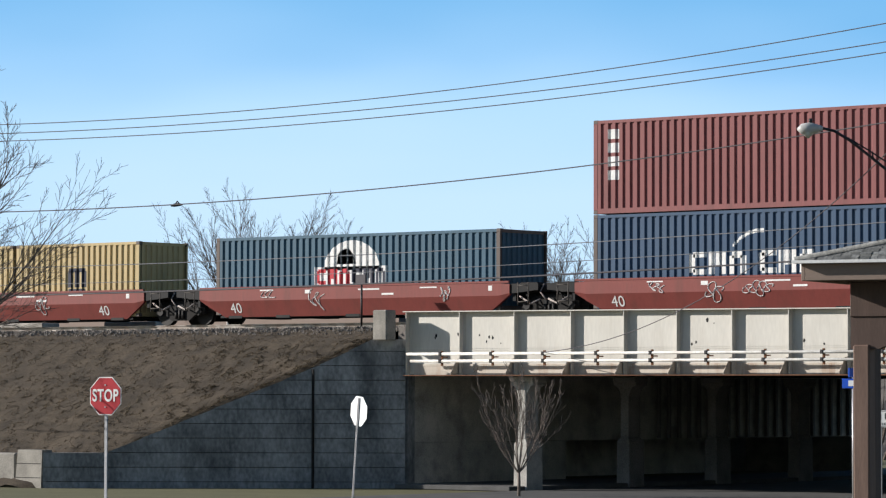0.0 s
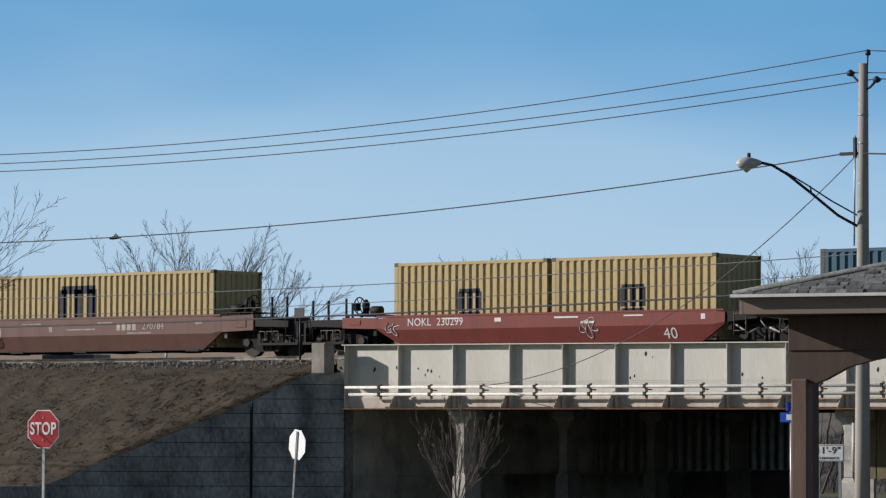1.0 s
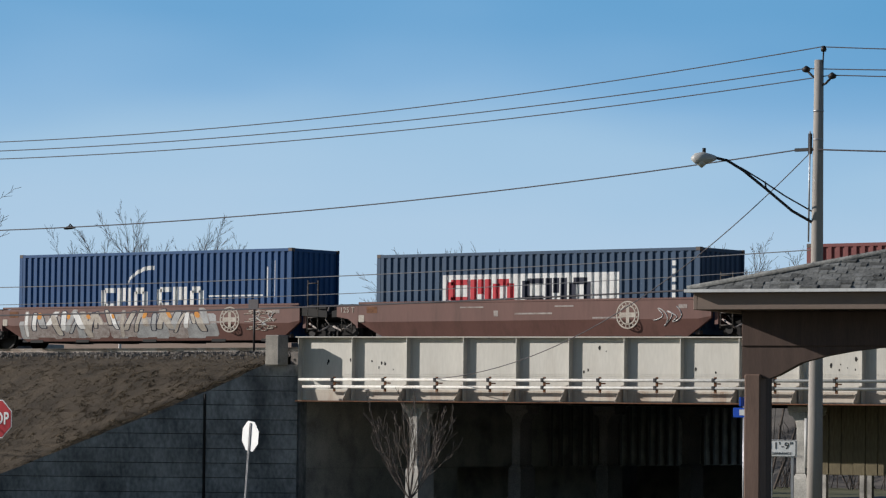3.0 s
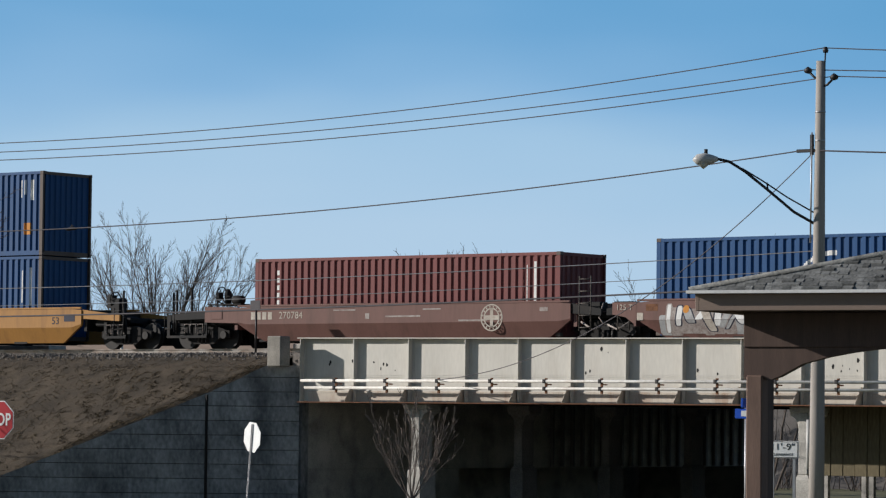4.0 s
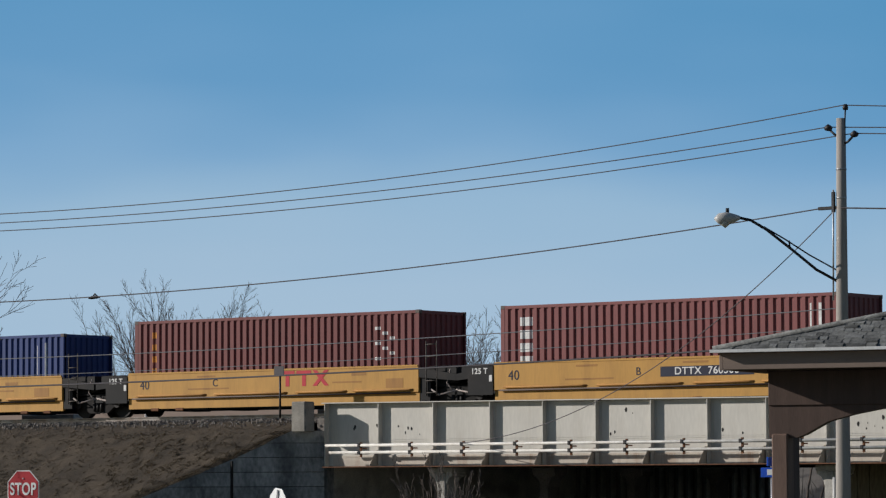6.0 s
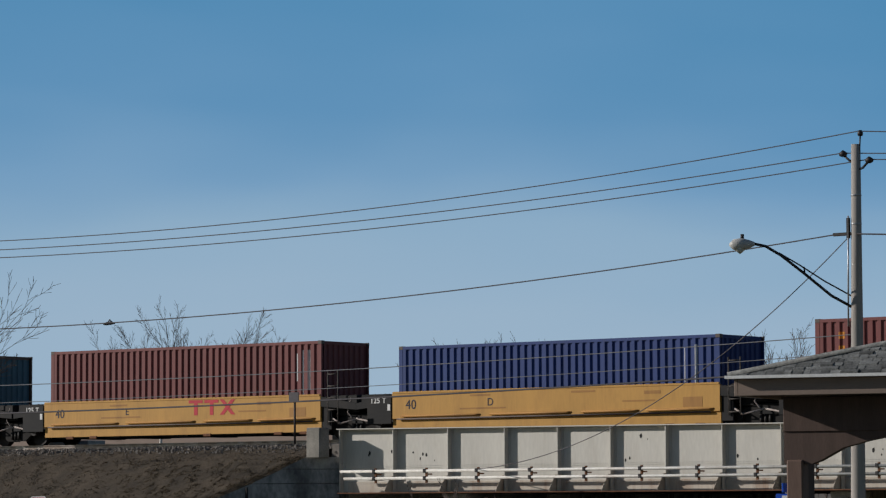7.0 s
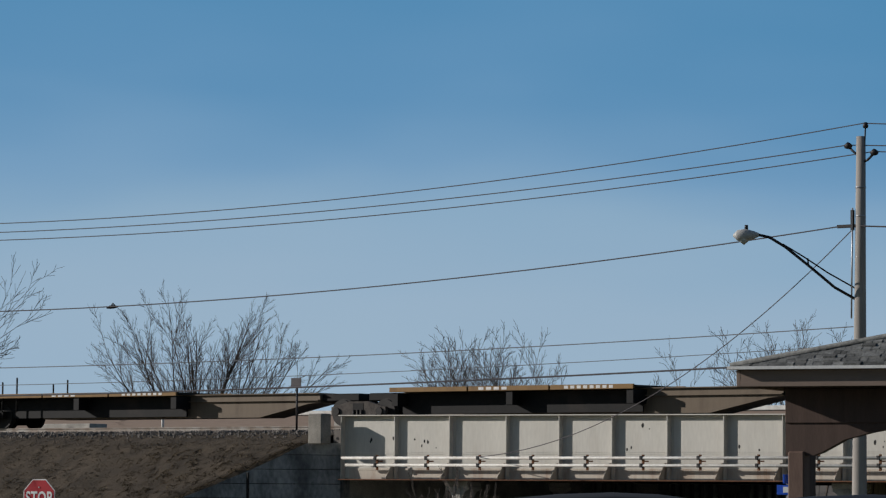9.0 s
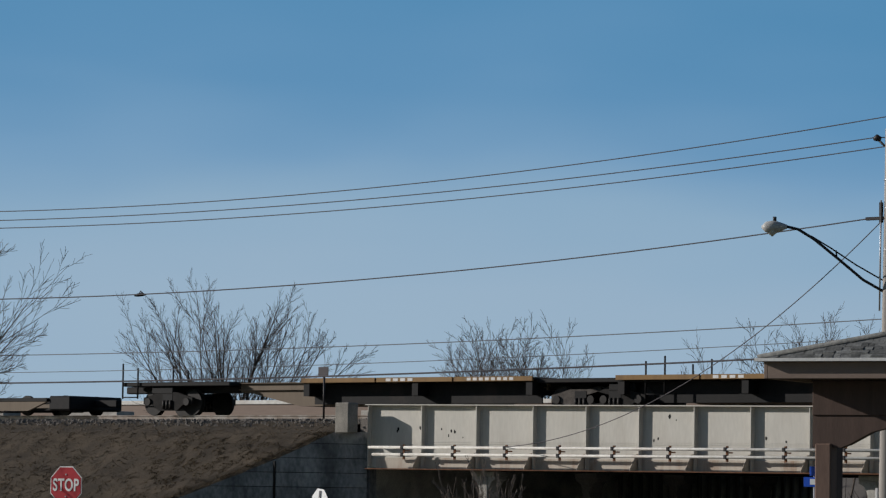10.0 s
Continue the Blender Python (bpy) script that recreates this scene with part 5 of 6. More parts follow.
def mural(w, x0, x1, yo, seed, fills, ground, accent):
    """A long spray-painted band over both side plates: a pale ground, leaning strokes with dark rims, a few bright spots."""
    rng = random.Random(seed)
    k = 0.22 / 0.54

    def blob(cx, half, lo, hi, lean, off, mat, power):
        for a, b in ((lo, min(hi, 6.016)), (max(lo, 6.024), hi)):
            if b - a < 0.03:
                continue
            bm = bmesh.new()
            prev = None
            for i in range(7):
                z = a + (b - a) * i / 6
                u = abs(2 * (z - lo) / (hi - lo) - 1)
                wd = half * max(0.06, 1 - u ** power) ** (1 / power)
                y = -yo - off + k * max(0.0, 6.02 - z)
                row = [bm.verts.new((cx + lean * (z - 6.05) + q * wd, y, z)) for q in (-1, 1)]
                if prev:
                    bm.faces.new((prev[0], prev[1], row[1], row[0]))
                prev = row
            part("spray_shape", bm, mat, w)

    x = x0
    while x < x1:
        half = rng.uniform(0.20, 0.36)
        e = 0.0006 * rng.random()
        blob(x, half, rng.uniform(5.54, 5.62), rng.uniform(6.10, 6.42), rng.uniform(-0.1, 0.2), 0.003 + e, rng.choice(ground), 8)
        x += half * rng.uniform(1.2, 1.7)
    x, n = x0 + 0.1, 0
    while x < x1:
        half, lean = rng.uniform(0.06, 0.15), rng.choice((-0.75, -0.4, 0.15, 0.5, 0.8)) * rng.uniform(0.7, 1.2)
        lo, hi = rng.uniform(5.58, 6.06), rng.uniform(6.34, 6.54)
        e = 0.0008 * rng.random()
        blob(x, half + 0.045, lo - 0.02, min(hi + 0.03, 6.56), lean, 0.005 + e, "navy_mark" if n % 3 else "grey_mark", 6)
        blob(x, half, lo, hi, lean, 0.0075 + e, rng.choice(fills), 6)
        if n % 4 == 1:
            blob(x + 0.22, rng.uniform(0.06, 0.12), 6.22, rng.uniform(6.34, 6.46), lean, 0.0095 + e, accent, 3)
        x += rng.uniform(0.2, 0.42)
        n += 1


build_train()


# ---- things along the street ----
def octagon(r, y0, y1):
    return prism(bmesh.new(), [(r * math.cos(radians(22.5 + 45 * k)), r * math.sin(radians(22.5 + 45 * k))) for k in range(8)], y0, y1)


def stop_sign(x, y, z, turn, lean, label, size=0.762):
    base = ground_height(x, y)
    s = thing("stop_sign", label, "stop sign", "stop signs", pose(x, y, base, 0, lean, turn))
    h = z - base
    r = size / 2 / math.cos(radians(22.5))
    post = boxes((-0.03, -0.018, 0.012, 0.04, -0.2, h + 0.34), (0.018, 0.03, 0.012, 0.04, -0.2, h + 0.34), (-0.018, 0.018, 0.012, 0.018, -0.2, h + 0.34))
    part("post", post, "galv", s, "galvanized channel post")
    bm = octagon(r, 0.0, 0.006)
    bmesh.ops.translate(bm, verts=bm.verts, vec=(0, 0, h))
    part("back_plate", bm, "sign_white", s, "white sign plate")
    bm = octagon(r * 0.945, -0.006, -0.002)
    bmesh.ops.translate(bm, verts=bm.verts, vec=(0, 0, h))
    part("face", bm, "sign_red", s, "red sign face")
    lettering("legend", "STOP", 0.34, "sign_white", s, pose(0, -0.010, h, 90, 0, 0), width=0.74, bold=0.022)
    bm = bmesh.new()
    for dz in (0.22, -0.22):
        disc(bm, 0, h + dz, 0.016, -0.02, -0.006, 8)
    part("bolts", bm, "galv", s)
    return s


def clearance_sign(x, y, z):
    base = ground_height(x, y)
    s = thing("clearance_sign", "white clearance sign on two posts before the bridge", "road sign", m=pose(x, y, base, 0, 0, 16.0))
    h = z - base
    for dx in (-0.26, 0.3):
        part("post", boxes((dx - 0.035, dx + 0.035, 0.01, 0.06, -0.1, h + 0.2)), "galv", s)
    part("plate", boxes((-0.42, 0.42, -0.01, 0.01, h - 0.215, h + 0.215), bev=0.004), "sign_white", s)
    part("border", boxes((-0.40, 0.40, -0.014, -0.0105, h + 0.190, h + 0.202), (-0.40, 0.40, -0.014, -0.0105, h - 0.202, h - 0.190), (-0.402, -0.39, -0.014, -0.0105, h - 0.189, h + 0.189), (0.39, 0.402, -0.014, -0.0105, h - 0.189, h + 0.189)), "sign_black", s)
    lettering("height_figure", "11'-9\"", 0.24, "sign_black", s, pose(0, -0.014, h + 0.06, 90, 0, 0), width=1.1)
    lettering("legend", "CLEARANCE", 0.085, "sign_black", s, pose(0, -0.014, h - 0.13, 90, 0, 0), width=1.15)


def street_name_sign(x, y, z):
    base = ground_height(x, y)
    s = thing("street_sign", "blue street name signs on a slim post", "street sign", m=pose(x, y, base, 0, 0, 14.0))
    h = z - base
    part("post", tube(bmesh.new(), [(0, 0, -0.1), (0, 0, h + 0.3)], 0.03, 8), "galv", s)
    pl = part("name_plate", boxes((-0.25, 0.59, -0.04, -0.032, h - 0.10, h + 0.12), bev=0.003), "sign_blue", s)
    part("name_bars", boxes((-0.10, 0.50, -0.046, -0.041, h - 0.05, h + 0.08)), "sign_white", pl, "white bars of the street name")
    part("cross_plate", boxes((-0.02, 0.02, -0.3, 0.42, h + 0.15, h + 0.36), bev=0.003), "sign_blue", s)


def utility_pole(x, y):
    base = ground_height(x, y)
    p = thing("utility_pole", "weathered grey wooden utility pole with insulators", "utility pole", m=pose(x + 0.06, y, 0))
    lean = 0.07
    shaft = [(-lean * (1 - (z + 0.3) / 12.1), 0, z) for z in (base - 0.4, 3, 6, 9, 11.85)]
    part("shaft", tube(bmesh.new(), shaft, [0.205, 0.185, 0.16, 0.135, 0.115], 14), "pole_wood", p)
    bm = bmesh.new()
    tube(bm, [(0.1, 0, 11.6), (0.13, 0, 12.1)], 0.02, 6)
    part("top_pin", bm, "dark_metal", p)
    for px, pz in ((0.13, 12.13),):
        part("insulator", tube(bmesh.new(), [(px, 0, pz - 0.08), (px, 0, pz - 0.02), (px, 0, pz + 0.06)], [0.06, 0.075, 0.04], 10), "dark_metal", p)
    for sx, zz in ((-0.34, 11.62), (0.40, 11.42)):
        part("bracket_arm", tube(bmesh.new(), [(0, 0, zz - 0.22), (sx * 0.5, -0.02, zz - 0.16), (sx, -0.04, zz)], 0.03, 6), "dark_metal", p)
        part("insulator", tube(bmesh.new(), [(sx - 0.09, -0.04, zz), (sx, -0.04, zz + 0.02), (sx + 0.09, -0.04, zz)], [0.05, 0.09, 0.05], 10), "dark_metal", p)
    # lower fittings
    part("spool_bracket", boxes((-0.62, -0.1, -0.12, -0.04, 9.62, 9.70), (-0.22, -0.14, -0.14, -0.06, 9.55, 10.05), bev=0.01), "dark_metal", p)
    part("conduit_guard", tube(bmesh.new(), [(-0.24, -0.10, 1.9), (-0.23, -0.10, 3.1)], 0.055, 8), "lamp_body", p, "pale cable guard on the pole")
    part("riser_pipe", tube(bmesh.new(), [(-0.2, -0.12, 7.4), (-0.17, -0.12, 10.1)], 0.022, 6), "galv", p)
    for zz in (10.6, 9.9, 8.9, 5.6):
        part("strap", tube(bmesh.new(), [(-lean * (1 - zz / 12), 0, zz - 0.02), (-lean * (1 - zz / 12), 0, zz + 0.02)], 0.135, 12), "galv", p)
    # street lamp arm
    arm = part("lamp_arm", tube(bmesh.new(), [(-0.05, 0, 7.82), (-0.5, -0.4, 8.15), (-1.0, -0.8, 8.68), (-1.45, -1.14, 9.13), (-1.75, -1.37, 9.36), (-2.0, -1.55, 9.43)], 0.035, 8), "dark_metal", p, "dark curved lamp arm")
    part("brace", tube(bmesh.new(), [(-0.12, 0, 8.12), (-0.62, -0.5, 8.5), (-1.1, -0.88, 8.90), (-1.5, -1.18, 9.2)], 0.02, 6), "dark_metal", arm)
    part("spreader", tube(bmesh.new(), [(-1.0, -0.8, 8.70), (-1.02, -0.81, 8.86)], 0.02, 6), "dark_metal", arm)
    bm = bmesh.new()
    c0, d = Vector((-1.97, -1.53, 9.42)), Vector((-0.79, -0.61, -0.03)).normalized()
    tube(bm, [c0, c0 + d * 0.12, c0 + d * 0.32, c0 + d * 0.52, c0 + d * 0.62], [0.05, 0.10, 0.16, 0.13, 0.03], 14)
    head = part("lamp_head", bm, "lamp_body", p, "grey cobra-head luminaire")
    bm = bmesh.new()
    tube(bm, [c0 + d * 0.2 + Vector((0, 0, -0.05)), c0 + d * 0.36 + Vector((0, 0, -0.11)), c0 + d * 0.52 + Vector((0, 0, -0.05))], [0.05, 0.13, 0.05], 12)
    part("lens", bm, "lens", head)
    part("photocell", tube(bmesh.new(), [c0 + d * 0.3 + Vector((0, 0, 0.13)), c0 + d * 0.3 + Vector((0, 0, 0.25))], 0.045, 8), "dark_metal", head)
    return p


def wire(name, a, b, sag, r, label):
    """An overhead line that hangs between two places."""
    a, b = Vector(a), Vector(b)
    pts = [a.lerp(b, k / 40) - Vector((0, 0, 4 * sag * (k / 40) * (1 - k / 40))) for k in range(41)]
    ob = part(name, tube(bmesh.new(), pts, r, 5), "pale_cable" if label.startswith("pale") else "cable", None, label)
    return tagged(ob, category="overhead wire", group="overhead wires")


def build_wires(px, py):
    for nm, dx, z, z2, sag in (("power_line", 0.13, 12.17, 11.9, 1.09), ("power_line", -0.34, 11.66, 11.5, 0.90), ("power_line", 0.40, 11.46, 11.3, 0.94)):
        wire(nm, (px + dx, py, z), (px - 48, py, z2), sag, 0.014, "thin dark overhead power line")
        wire(nm, (px + dx, py, z), (px + 48, py, z2 + 0.3), sag, 0.014, "thin dark overhead power line")
    wire("cable", (px - 0.5, py - 0.1, 9.66), (px - 48, py, 9.01), 0.95, 0.017, "black twisted overhead service cable")
    sp = thing("cable_splice", "dark splice clamp on the overhead cable", "clamp", m=pose(-9.42, py + 0.02, 8.345))
    part("clamp_body", tube(bmesh.new(), [(-0.22, 0, 0), (-0.1, 0, 0.02), (0.1, 0, 0.03), (0.22, 0, 0.02)], [0.02, 0.05, 0.05, 0.02], 8), "dark_metal", sp)
    part("clamp_hook", tube(bmesh.new(), [(-0.05, 0, 0.05), (0.02, 0, 0.13), (0.1, 0, 0.06)], 0.02, 6), "dark_metal", sp)
    wire("cable", (px - 0.1, py - 0.1, 9.66), (px + 48, py, 9.7), 0.8, 0.02, "black twisted overhead service cable")
    wire("cable", (px - 0.1, py - 0.1, 7.2), (px - 48, py, 6.9), 0.35, 0.013, "pale overhead communication cable")
    wire("cable", (px - 0.1, py - 0.1, 6.75), (px - 48, py, 6.35), 0.35, 0.010, "pale overhead communication cable")
    wire("cable", (px - 0.1, py - 0.1, 6.38), (px - 48, py, 6.0), 0.3, 0.024, "dark overhead communication cable")
    wire("cable", (15.45, -14.5, 9.55), (-4.2, -3.85, 4.2), 1.2, 0.013, "black drop cable slanting down from the pole")


def build_shelter():
    """A timber shelter with a hipped shingle roof, close to the viewer."""
    s = thing("park_shelter", "brown timber shelter with a shingled hip roof and arched braces", "shelter", m=pose(43.90, -61.77, 1.15, 0, 0, 13.0))
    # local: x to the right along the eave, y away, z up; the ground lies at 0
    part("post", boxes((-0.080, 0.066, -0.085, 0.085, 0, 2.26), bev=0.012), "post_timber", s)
    # the other posts, beams and brace use the timber darkened for shade
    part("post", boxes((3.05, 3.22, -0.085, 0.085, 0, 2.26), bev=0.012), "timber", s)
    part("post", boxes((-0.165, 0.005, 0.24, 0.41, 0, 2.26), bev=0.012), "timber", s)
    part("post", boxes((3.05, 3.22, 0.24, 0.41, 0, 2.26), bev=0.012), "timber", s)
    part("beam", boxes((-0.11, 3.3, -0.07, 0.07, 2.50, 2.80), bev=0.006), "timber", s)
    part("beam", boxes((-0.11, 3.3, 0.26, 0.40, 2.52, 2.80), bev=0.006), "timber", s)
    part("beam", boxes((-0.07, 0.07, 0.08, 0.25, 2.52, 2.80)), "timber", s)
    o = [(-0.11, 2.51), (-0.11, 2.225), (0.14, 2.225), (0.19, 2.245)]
    for k in range(13):
        q = k / 12
        x = 0.20 + 2.65 * q
        o.append((x, 2.245 + 0.262 * math.sin(math.pi * q) ** 0.6))
    o += [(2.92, 2.225), (3.3, 2.225), (3.3, 2.51)]
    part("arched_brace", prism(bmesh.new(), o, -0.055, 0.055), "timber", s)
    part("fascia", boxes((-0.36, 3.64, -0.50, -0.465, 2.80, 2.945), bev=0.004), "fascia", s)
    part("fascia", boxes((-0.36, 3.64, 0.615, 0.65, 2.80, 2.945), bev=0.004), "fascia", s)
    part("fascia", boxes((-0.395, -0.36, -0.50, 0.65, 2.80, 2.945), bev=0.004), "fascia", s)
    part("drip_edge", boxes((-0.45, 3.70, -0.585, -0.46, 2.946, 2.972)), "drip", s, "white metal drip edge")
    # hip roof: the front slope, cut back along the hips, in shingle courses
    ya, yr, xl, xr, xh0, xh1, zb, zr = -0.55, 0.075, -0.435, 3.68, 1.52, 1.68, 2.966, 3.36
    bm = bmesh.new()
    c = [bm.verts.new(p) for p in ((xl, ya, zb), (xr, ya, zb), (xr, 2 * yr - ya, zb), (xl, 2 * yr - ya, zb))]
    r0, r1 = bm.verts.new((xh0, yr, zr)), bm.verts.new((xh1, yr, zr))
    for f in ((c[0], c[1], r1, r0), (c[2], c[3], r0, r1), (c[3], c[0], r0), (c[1], c[2], r1), (c[3], c[2], c[1], c[0])):
        bm.faces.new(f)
    roof = part("roof_deck", bm, "shingle", s)
    rng = random.Random(9)
    courses = 12
    for k in range(courses):
        f0, f1 = k / courses, min(1.0, (k + 1.25) / courses)
        left0, right0 = xl + (xh0 - xl) * f0, xr + (xh1 - xr) * f0
        left1, right1 = xl + (xh0 - xl) * f1, xr + (xh1 - xr) * f1
        x = left0 - rng.random() * 0.1
        while x < right0 - 0.04:
            wd = rng.uniform(0.05, 0.17)
            a, b = max(x, left0), min(x + wd - 0.006, right0)
            x += wd
            if b - a < 0.03:
                continue
            lift = rng.choice((0.006, 0.010, 0.016, 0.024))
            y0, y1 = ya + (yr - ya) * f0 + rng.uniform(-0.004, 0.008), ya + (yr - ya) * f1
            z0, z1 = zb + (zr - zb) * f0, zb + (zr - zb) * f1
            v = [(a, y0, z0 + lift), (b, y0, z0 + lift), (min(b, right1), y1, z1 + 0.006), (min(max(a, left1), min(b, right1)), y1, z1 + 0.006)]
            if v[2][0] - v[3][0] < 0.004:
                v[2] = (max(b, left1) + 0.002, y1, z1 + 0.006)
                v[3] = (max(b, left1) - 0.002, y1, z1 + 0.006)
            bm = bmesh.new()
            top = [bm.verts.new(p) for p in v]
            low = [bm.verts.new((p[0], p[1], p[2] - lift - 0.001)) for p in v[:2]]
            bm.faces.new(top)
            bm.faces.new((low[0], low[1], top[1], top[0]))
            bm.faces.new((top[0], top[3], low[0]))
            part("shingle", bm, "shingle", roof)
    part("hip_cap", tube(bmesh.new(), [(xl, ya, zb + 0.012), (xh0, yr, zr + 0.012), (xh1, yr, zr + 0.012)], 0.028, 6), "shingle", s, "worn shingle hip cap")


def limb_tree(name, label, x, y, base, stems, seed, rise=0.05, twist=0.09, levels=3, kids=(5, 8), wide=0.62, thin=0.008, mat="bark", clear=0.25, r0=0.06, trunk=()):
    """A leafless tree: stems (foot x, y, z, lean, heading, length) whose limbs fork to both sides again and again and bend upwards."""
    rng = random.Random(seed)
    t = thing(name, label, "tree", "bare trees", pose(x, y, base))
    wood, crown = bmesh.new(), bmesh.new()

    def grow(p, d, length, r, level):
        n = 9 if level == 0 else (6 if level == 1 else 4)
        pts, rad, q, dd = [p.copy()], [r], p.copy(), d.copy()
        for k in range(n):
            dd = (dd + Vector((rng.gauss(0, twist), rng.gauss(0, twist), rng.gauss(rise, twist * 0.5)))).normalized()
            q = q + dd * (length / n)
            pts.append(q.copy())
            rad.append(max(r * (1 - 0.8 * (k + 1) / n), thin))
        tube(wood if level == 0 else crown, pts, rad, (6, 4, 3, 3)[level], caps=False)
        if level >= levels:
            return
        m = rng.randint(*kids) + (3 if level == 0 else 0)
        low = clear if level == 0 else 0.15
        turn = rng.random() * 6.3
        for i in range(m):
            f = min((low + (0.97 - low) * (i + rng.random()) / m) * n, n - 0.01)
            j = int(f)
            ax = (pts[j + 1] - pts[j]).normalized()
            u = ax.orthogonal().normalized()
            turn += 2.4 + rng.gauss(0, 0.3)
            side = u * math.cos(turn) + ax.cross(u) * math.sin(turn)
            nd = (ax + side * wide * rng.uniform(0.7, 1.25)).normalized()
            grow(pts[j].lerp(pts[j + 1], f - j), nd, length * rng.uniform(0.28, 0.52) * (1.15 - 0.5 * f / n), max(rad[j] * 0.6, thin), level + 1)

    for fx, fy, fz, lean, head, length in stems:
        a = radians(head)
        d = Vector((math.sin(radians(lean)) * math.cos(a), math.sin(radians(lean)) * math.sin(a), math.cos(radians(lean))))
        grow(Vector((fx, fy, fz)), d, length, r0 * rng.uniform(0.8, 1.15), 0)
    if trunk:
        tube(wood, [p[:3] for p in trunk], [p[3] for p in trunk], 8)
    part("trunk", wood, mat, t)
    part("crown", crown, mat, t)
    return t


def build_trees():
    rng = random.Random(41)
    # beyond the tracks: a fan of stems from one stool
    fan = [(0.3 * k - 1.2, 0.0, 0.0, 5 + 8.2 * abs(k - 4.4) * rng.uniform(0.85, 1.1), 38 if k > 4.4 else 218, 6.9 - 0.14 * abs(k - 4.4) + rng.uniform(-0.5, 0.4)) for k in range(10)]
    fan += [(rng.uniform(-0.8, 1.0), rng.uniform(-0.5, 0.5), 0.0, rng.uniform(5, 36), rng.uniform(0, 360), rng.uniform(5.2, 6.5)) for _ in range(10)]
    limb_tree("tree", "bare multi-stemmed winter tree with a fan of branches behind the tracks", -42.9, 26.5, 3.9, fan, 4, rise=0.02, clear=0.2, wide=0.42, twist=0.06, kids=(5, 7), thin=0.0055)
    row = [(-3.0 + 0.72 * k, rng.uniform(-1, 1), 0.0, rng.uniform(2, 9), rng.uniform(0, 360), (7.4, 8.0, 8.7, 9.4, 9.5, 9.0, 9.1, 9.0, 8.2, 7.6)[k]) for k in range(10)]
    limb_tree("tree", "bare round-crowned winter tree behind the tracks", -43.3, 47.0, -0.1, row, 8, clear=0.55, wide=0.5, rise=0.03, twist=0.06)
    row = [(-1.2 + 1.0 * k, 0, 0.0, rng.uniform(2, 7), 38, (7.3, 8.4, 7.6, 8.2)[k]) for k in range(4)]
    limb_tree("tree", "slender pale bare winter tree behind the tracks", -30.9, 47.0, -0.1, row, 12, clear=0.6, kids=(3, 5), wide=0.42, mat="twig")
    row = [(0.35 * k - 0.7, 0, 0.0, 3 + 4 * abs(k - 2), 38 if k > 2 else 218, 9.3 - 0.4 * abs(k - 2)) for k in range(5)]
    limb_tree("tree", "bare winter tree behind the tracks near the pole", -24.7, 47.0, -0.1, row, 19, clear=0.55, wide=0.55)
    # tall spreading tree near the side street
    limbs = [(0.0, 0.0, 2.6, 3, 0, 6.6)] + [(0.0, 0.0, 2.5 + 0.14 * k, 64 - 1.9 * k + rng.uniform(-6, 6), 97 * k + 20, 5.0 - 0.11 * k + rng.uniform(-0.4, 0.3)) for k in range(22)]
    limb_tree("tree", "tall bare winter tree with spreading limbs beside the side street", 8.5, -41.2, ground_height(6, -41) - 0.1, limbs, 23, rise=0.035, clear=0.2, wide=0.5,
              thin=0.004, r0=0.04, kids=(5, 7), mat="twig", trunk=((0, 0, -0.2, 0.2), (0.03, 0, 1.5, 0.16), (0, 0, 2.8, 0.13), (0.02, 0, 5.6, 0.07)))
    # young vase-shaped tree in front of the bridge
    limbs = [(0.0, 0.0, 0.66, rng.uniform(40, 62) if k % 3 else rng.uniform(8, 24), 57 * k, rng.uniform(2.1, 2.6)) for k in range(13)]
    limb_tree("small_tree", "young bare upright tree in front of the bridge", -1.87, -8.0, 0.0, limbs, 31, rise=0.10, twist=0.07, levels=3, kids=(3, 4), clear=0.2, wide=0.40,
              thin=0.005, r0=0.02, mat="twig", trunk=((0, 0, -0.3, 0.05), (0.01, 0, 0.4, 0.045), (0, 0, 0.68, 0.04)))


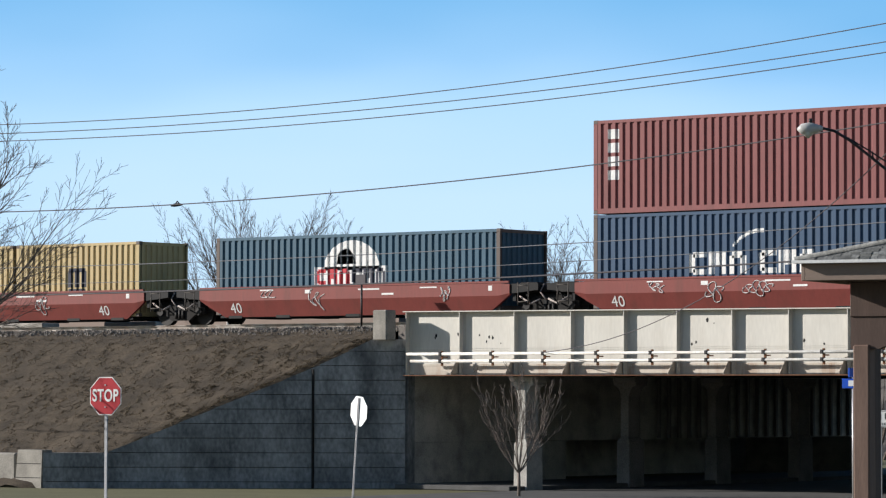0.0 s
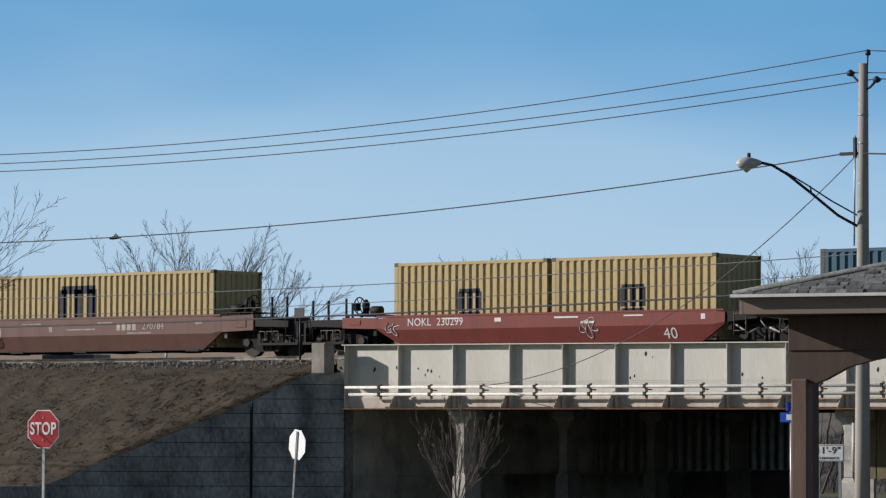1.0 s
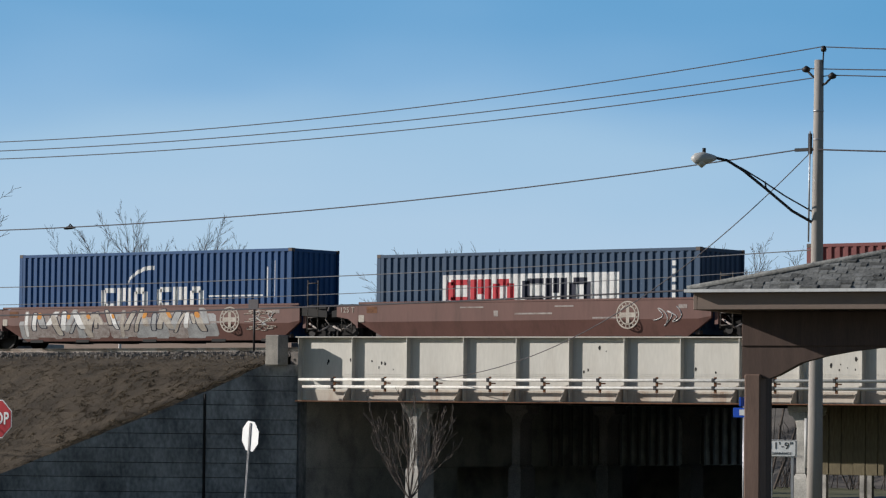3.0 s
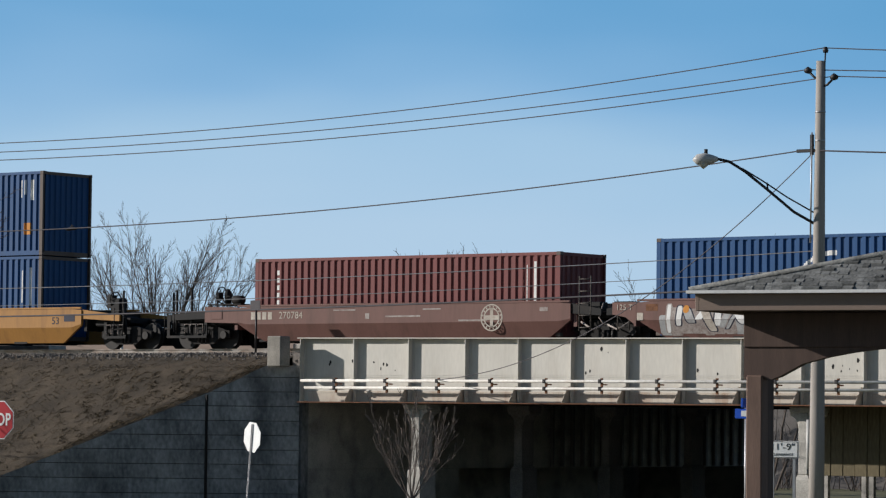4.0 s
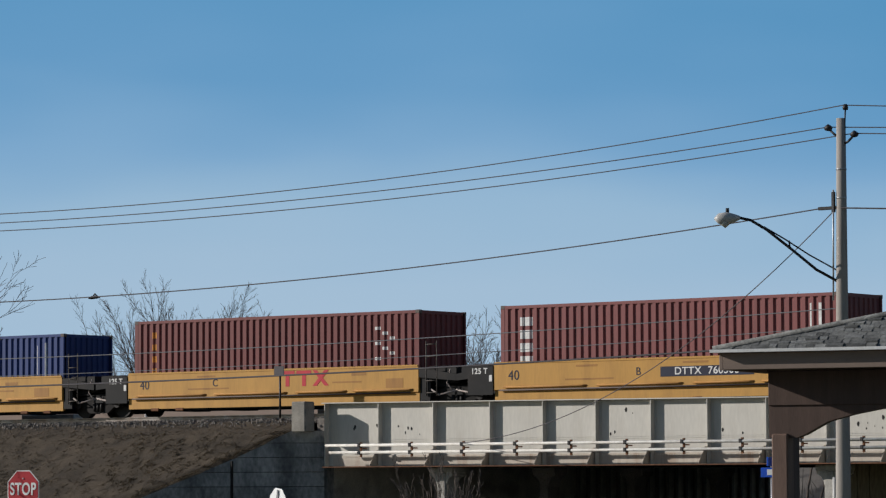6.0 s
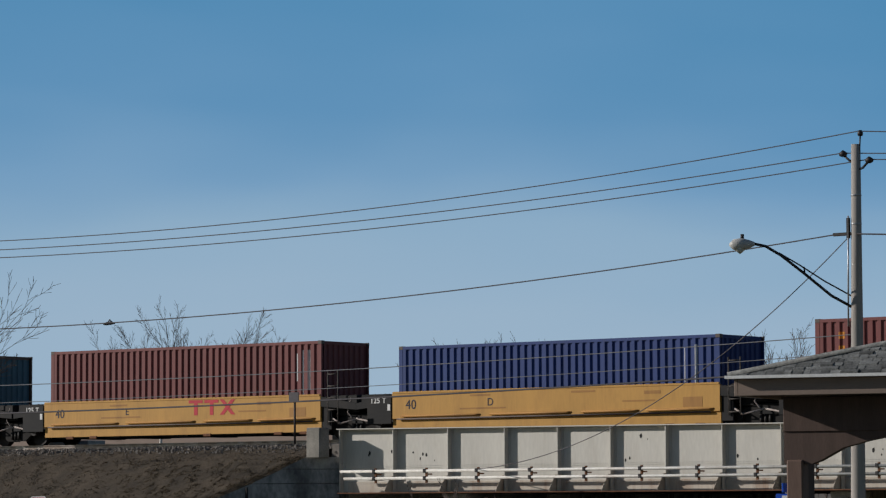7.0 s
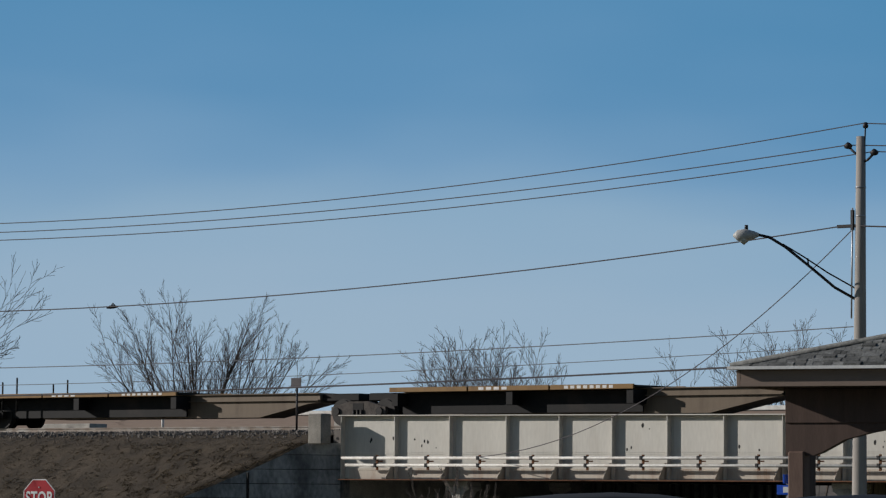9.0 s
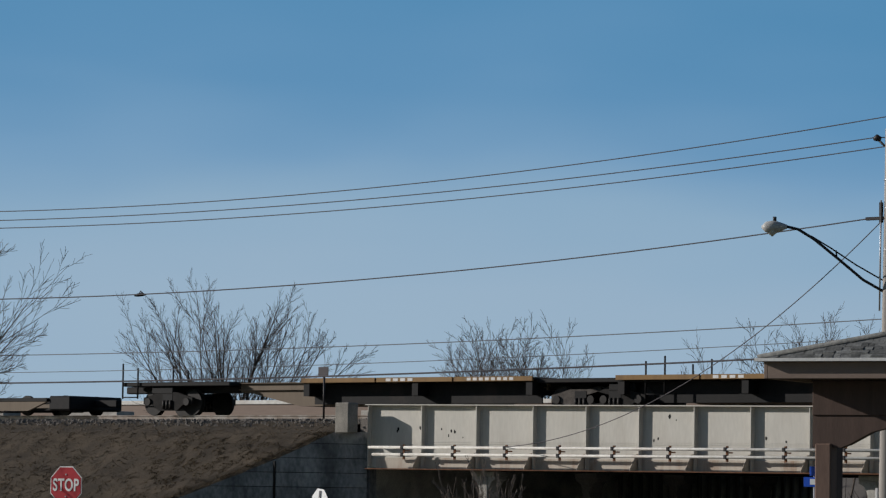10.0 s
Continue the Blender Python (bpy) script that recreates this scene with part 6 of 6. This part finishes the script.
def passing_car(paint_name, label, height):
    """A tall family car; its front points along local x and it stands on z = 0."""
    c = thing("car", label, "car", "cars on the street")
    h = height
    low = [(-2.25, 0.42), (-2.28, 0.75), (-2.2, h * 0.60), (1.05, h * 0.60), (1.95, h * 0.53), (2.22, h * 0.43), (2.26, 0.42), (1.9, 0.28), (-1.95, 0.28)]
    bm = prism(bmesh.new(), low, -0.90, 0.90)
    bmesh.ops.bevel(bm, geom=bm.edges[:], offset=0.06, segments=2, affect="EDGES")
    part("body", bm, paint_name, c)
    # the cabin narrows upwards; the roof is domed both ways
    roofline = [(-1.95, h - 0.24), (-1.35, h - 0.13), (-0.9, h - 0.055), (-0.5, h - 0.016), (-0.1, h), (0.25, h - 0.012), (0.6, h - 0.055), (0.95, h - 0.13)]
    bm = bmesh.new()
    grid = [[bm.verts.new((x, w * (0.68 - 0.05 * (abs(x + 0.2) > 1)), z - 0.045 * abs(w) ** 2.5)) for w in (-1, -0.8, -0.4, 0, 0.4, 0.8, 1)] for x, z in roofline]
    under = [[bm.verts.new((v.co.x, v.co.y, v.co.z - 0.05)) for v in (r[0], r[-1])] for r in grid]
    for i in range(len(grid) - 1):
        for k in range(6):
            bm.faces.new((grid[i][k], grid[i + 1][k], grid[i + 1][k + 1], grid[i][k + 1])).smooth = True
        bm.faces.new((under[i][0], under[i + 1][0], grid[i + 1][0], grid[i][0]))
        bm.faces.new((grid[i][6], grid[i + 1][6], under[i + 1][1], under[i][1]))
    part("roof", bm, paint_name, c)
    glass = [(-2.15, h * 0.60), (-1.93, h - 0.27), (-0.5, h - 0.09), (0.3, h - 0.09), (0.93, h - 0.17), (1.35, h * 0.60)]
    bm = bmesh.new()
    a = [bm.verts.new((x, -0.84 if z < h * 0.61 else -0.67, z)) for x, z in glass]
    b = [bm.verts.new((x, 0.84 if z < h * 0.61 else 0.67, z)) for x, z in glass]
    bm.faces.new(a)
    bm.faces.new(b[::-1])
    for i in range(len(a)):
        j = (i + 1) % len(a)
        bm.faces.new((a[j], a[i], b[i], b[j]))
    bmesh.ops.recalc_face_normals(bm, faces=bm.faces[:])
    part("glazing", bm, "car_glass", c, "dark tinted windows")
    for x in (-0.75, 0.25):
        for y in (-1, 1):
            part("pillar", tube(bmesh.new(), [(x, y * 0.845, h * 0.6), (x - 0.04, y * 0.685, h - 0.1)], 0.035, 6), paint_name, c)
    for x in (-1.4, 1.4):
        for y in (-0.80, 0.80):
            w = part("wheel", tube(bmesh.new(), [(x, y - 0.1, 0.34), (x, y + 0.1, 0.34)], 0.34, 22), "tyre", c)
            part("rim", tube(bmesh.new(), [(x, y - 0.112, 0.34), (x, y + 0.112, 0.34)], 0.21, 16), "galv", w)
    for y in (-0.68, 0.68):
        part("headlight", boxes((2.16, 2.245, y - 0.18, y + 0.18, h * 0.42 - 0.07, h * 0.42 + 0.05), bev=0.02), "lens", c)
        part("tail_lamp", boxes((-2.30, -2.2, y - 0.12, y + 0.12, h * 0.48 - 0.12, h * 0.48 + 0.1), bev=0.02), "tail_red", c)
    return c


def flag_post():
    s = thing("trackside_sign", "dark square trackside sign on a thin post", "sign", m=pose(-12.48, -2.6, 5.0))
    part("post", tube(bmesh.new(), [(0, 0, -0.05), (0, 0, 1.6)], 0.035, 8), "dark_metal", s)
    part("plate", boxes((-0.21, 0.21, -0.06, -0.035, 1.42, 1.74), bev=0.008), "cable", s)


POLE = (15.6, -14.4)
build_trees()
build_grass()
stop_sign(10.7, -37.51, 2.90, 9.0, 0, "red stop sign on a galvanized post beside the side street")
stop_sign(1.29, -18.98, 2.51, 37.6 + 126, -6, "leaning stop sign with its bare white back to the street")
clearance_sign(13.10, -11.95, 2.34)
street_name_sign(17.09, -19.93, 3.2)
utility_pole(*POLE)
build_wires(*POLE)
flag_post()
build_shelter()
NEAR_CAR = passing_car("car_paint", "dark blue car driving past on the near street", 1.88)
FAR_CAR = passing_car("car_grey", "dark grey car driving past on the near street", 1.925)
CAR_SPEED = 10.9


# ---- the train's run ----
def motions():
    for ob, x in MOVERS:
        z = ob.location.z
        walk(ob, [(t, pose(x + SPEED * (t - T0), 0, z)) for t in (0.0, 2.5, 5.0, 7.5, 10.0)])
    for ob, side, meet in ((NEAR_CAR, -1.4, 8.81), (FAR_CAR, 1.9, 8.965)):
        rows = []
        for t in [0.5 * k for k in range(21)]:
            p = STREET + AWAY * side + LANE * ((t - meet) * CAR_SPEED * (24.2 + side) / 24.2 + 0.95)
            rows.append((t, pose(p.x, p.y, ground_height(p.x, p.y) + 0.012, 0, 0, math.degrees(math.atan2(LANE.y, LANE.x)))))
        walk(ob, rows)


motions()
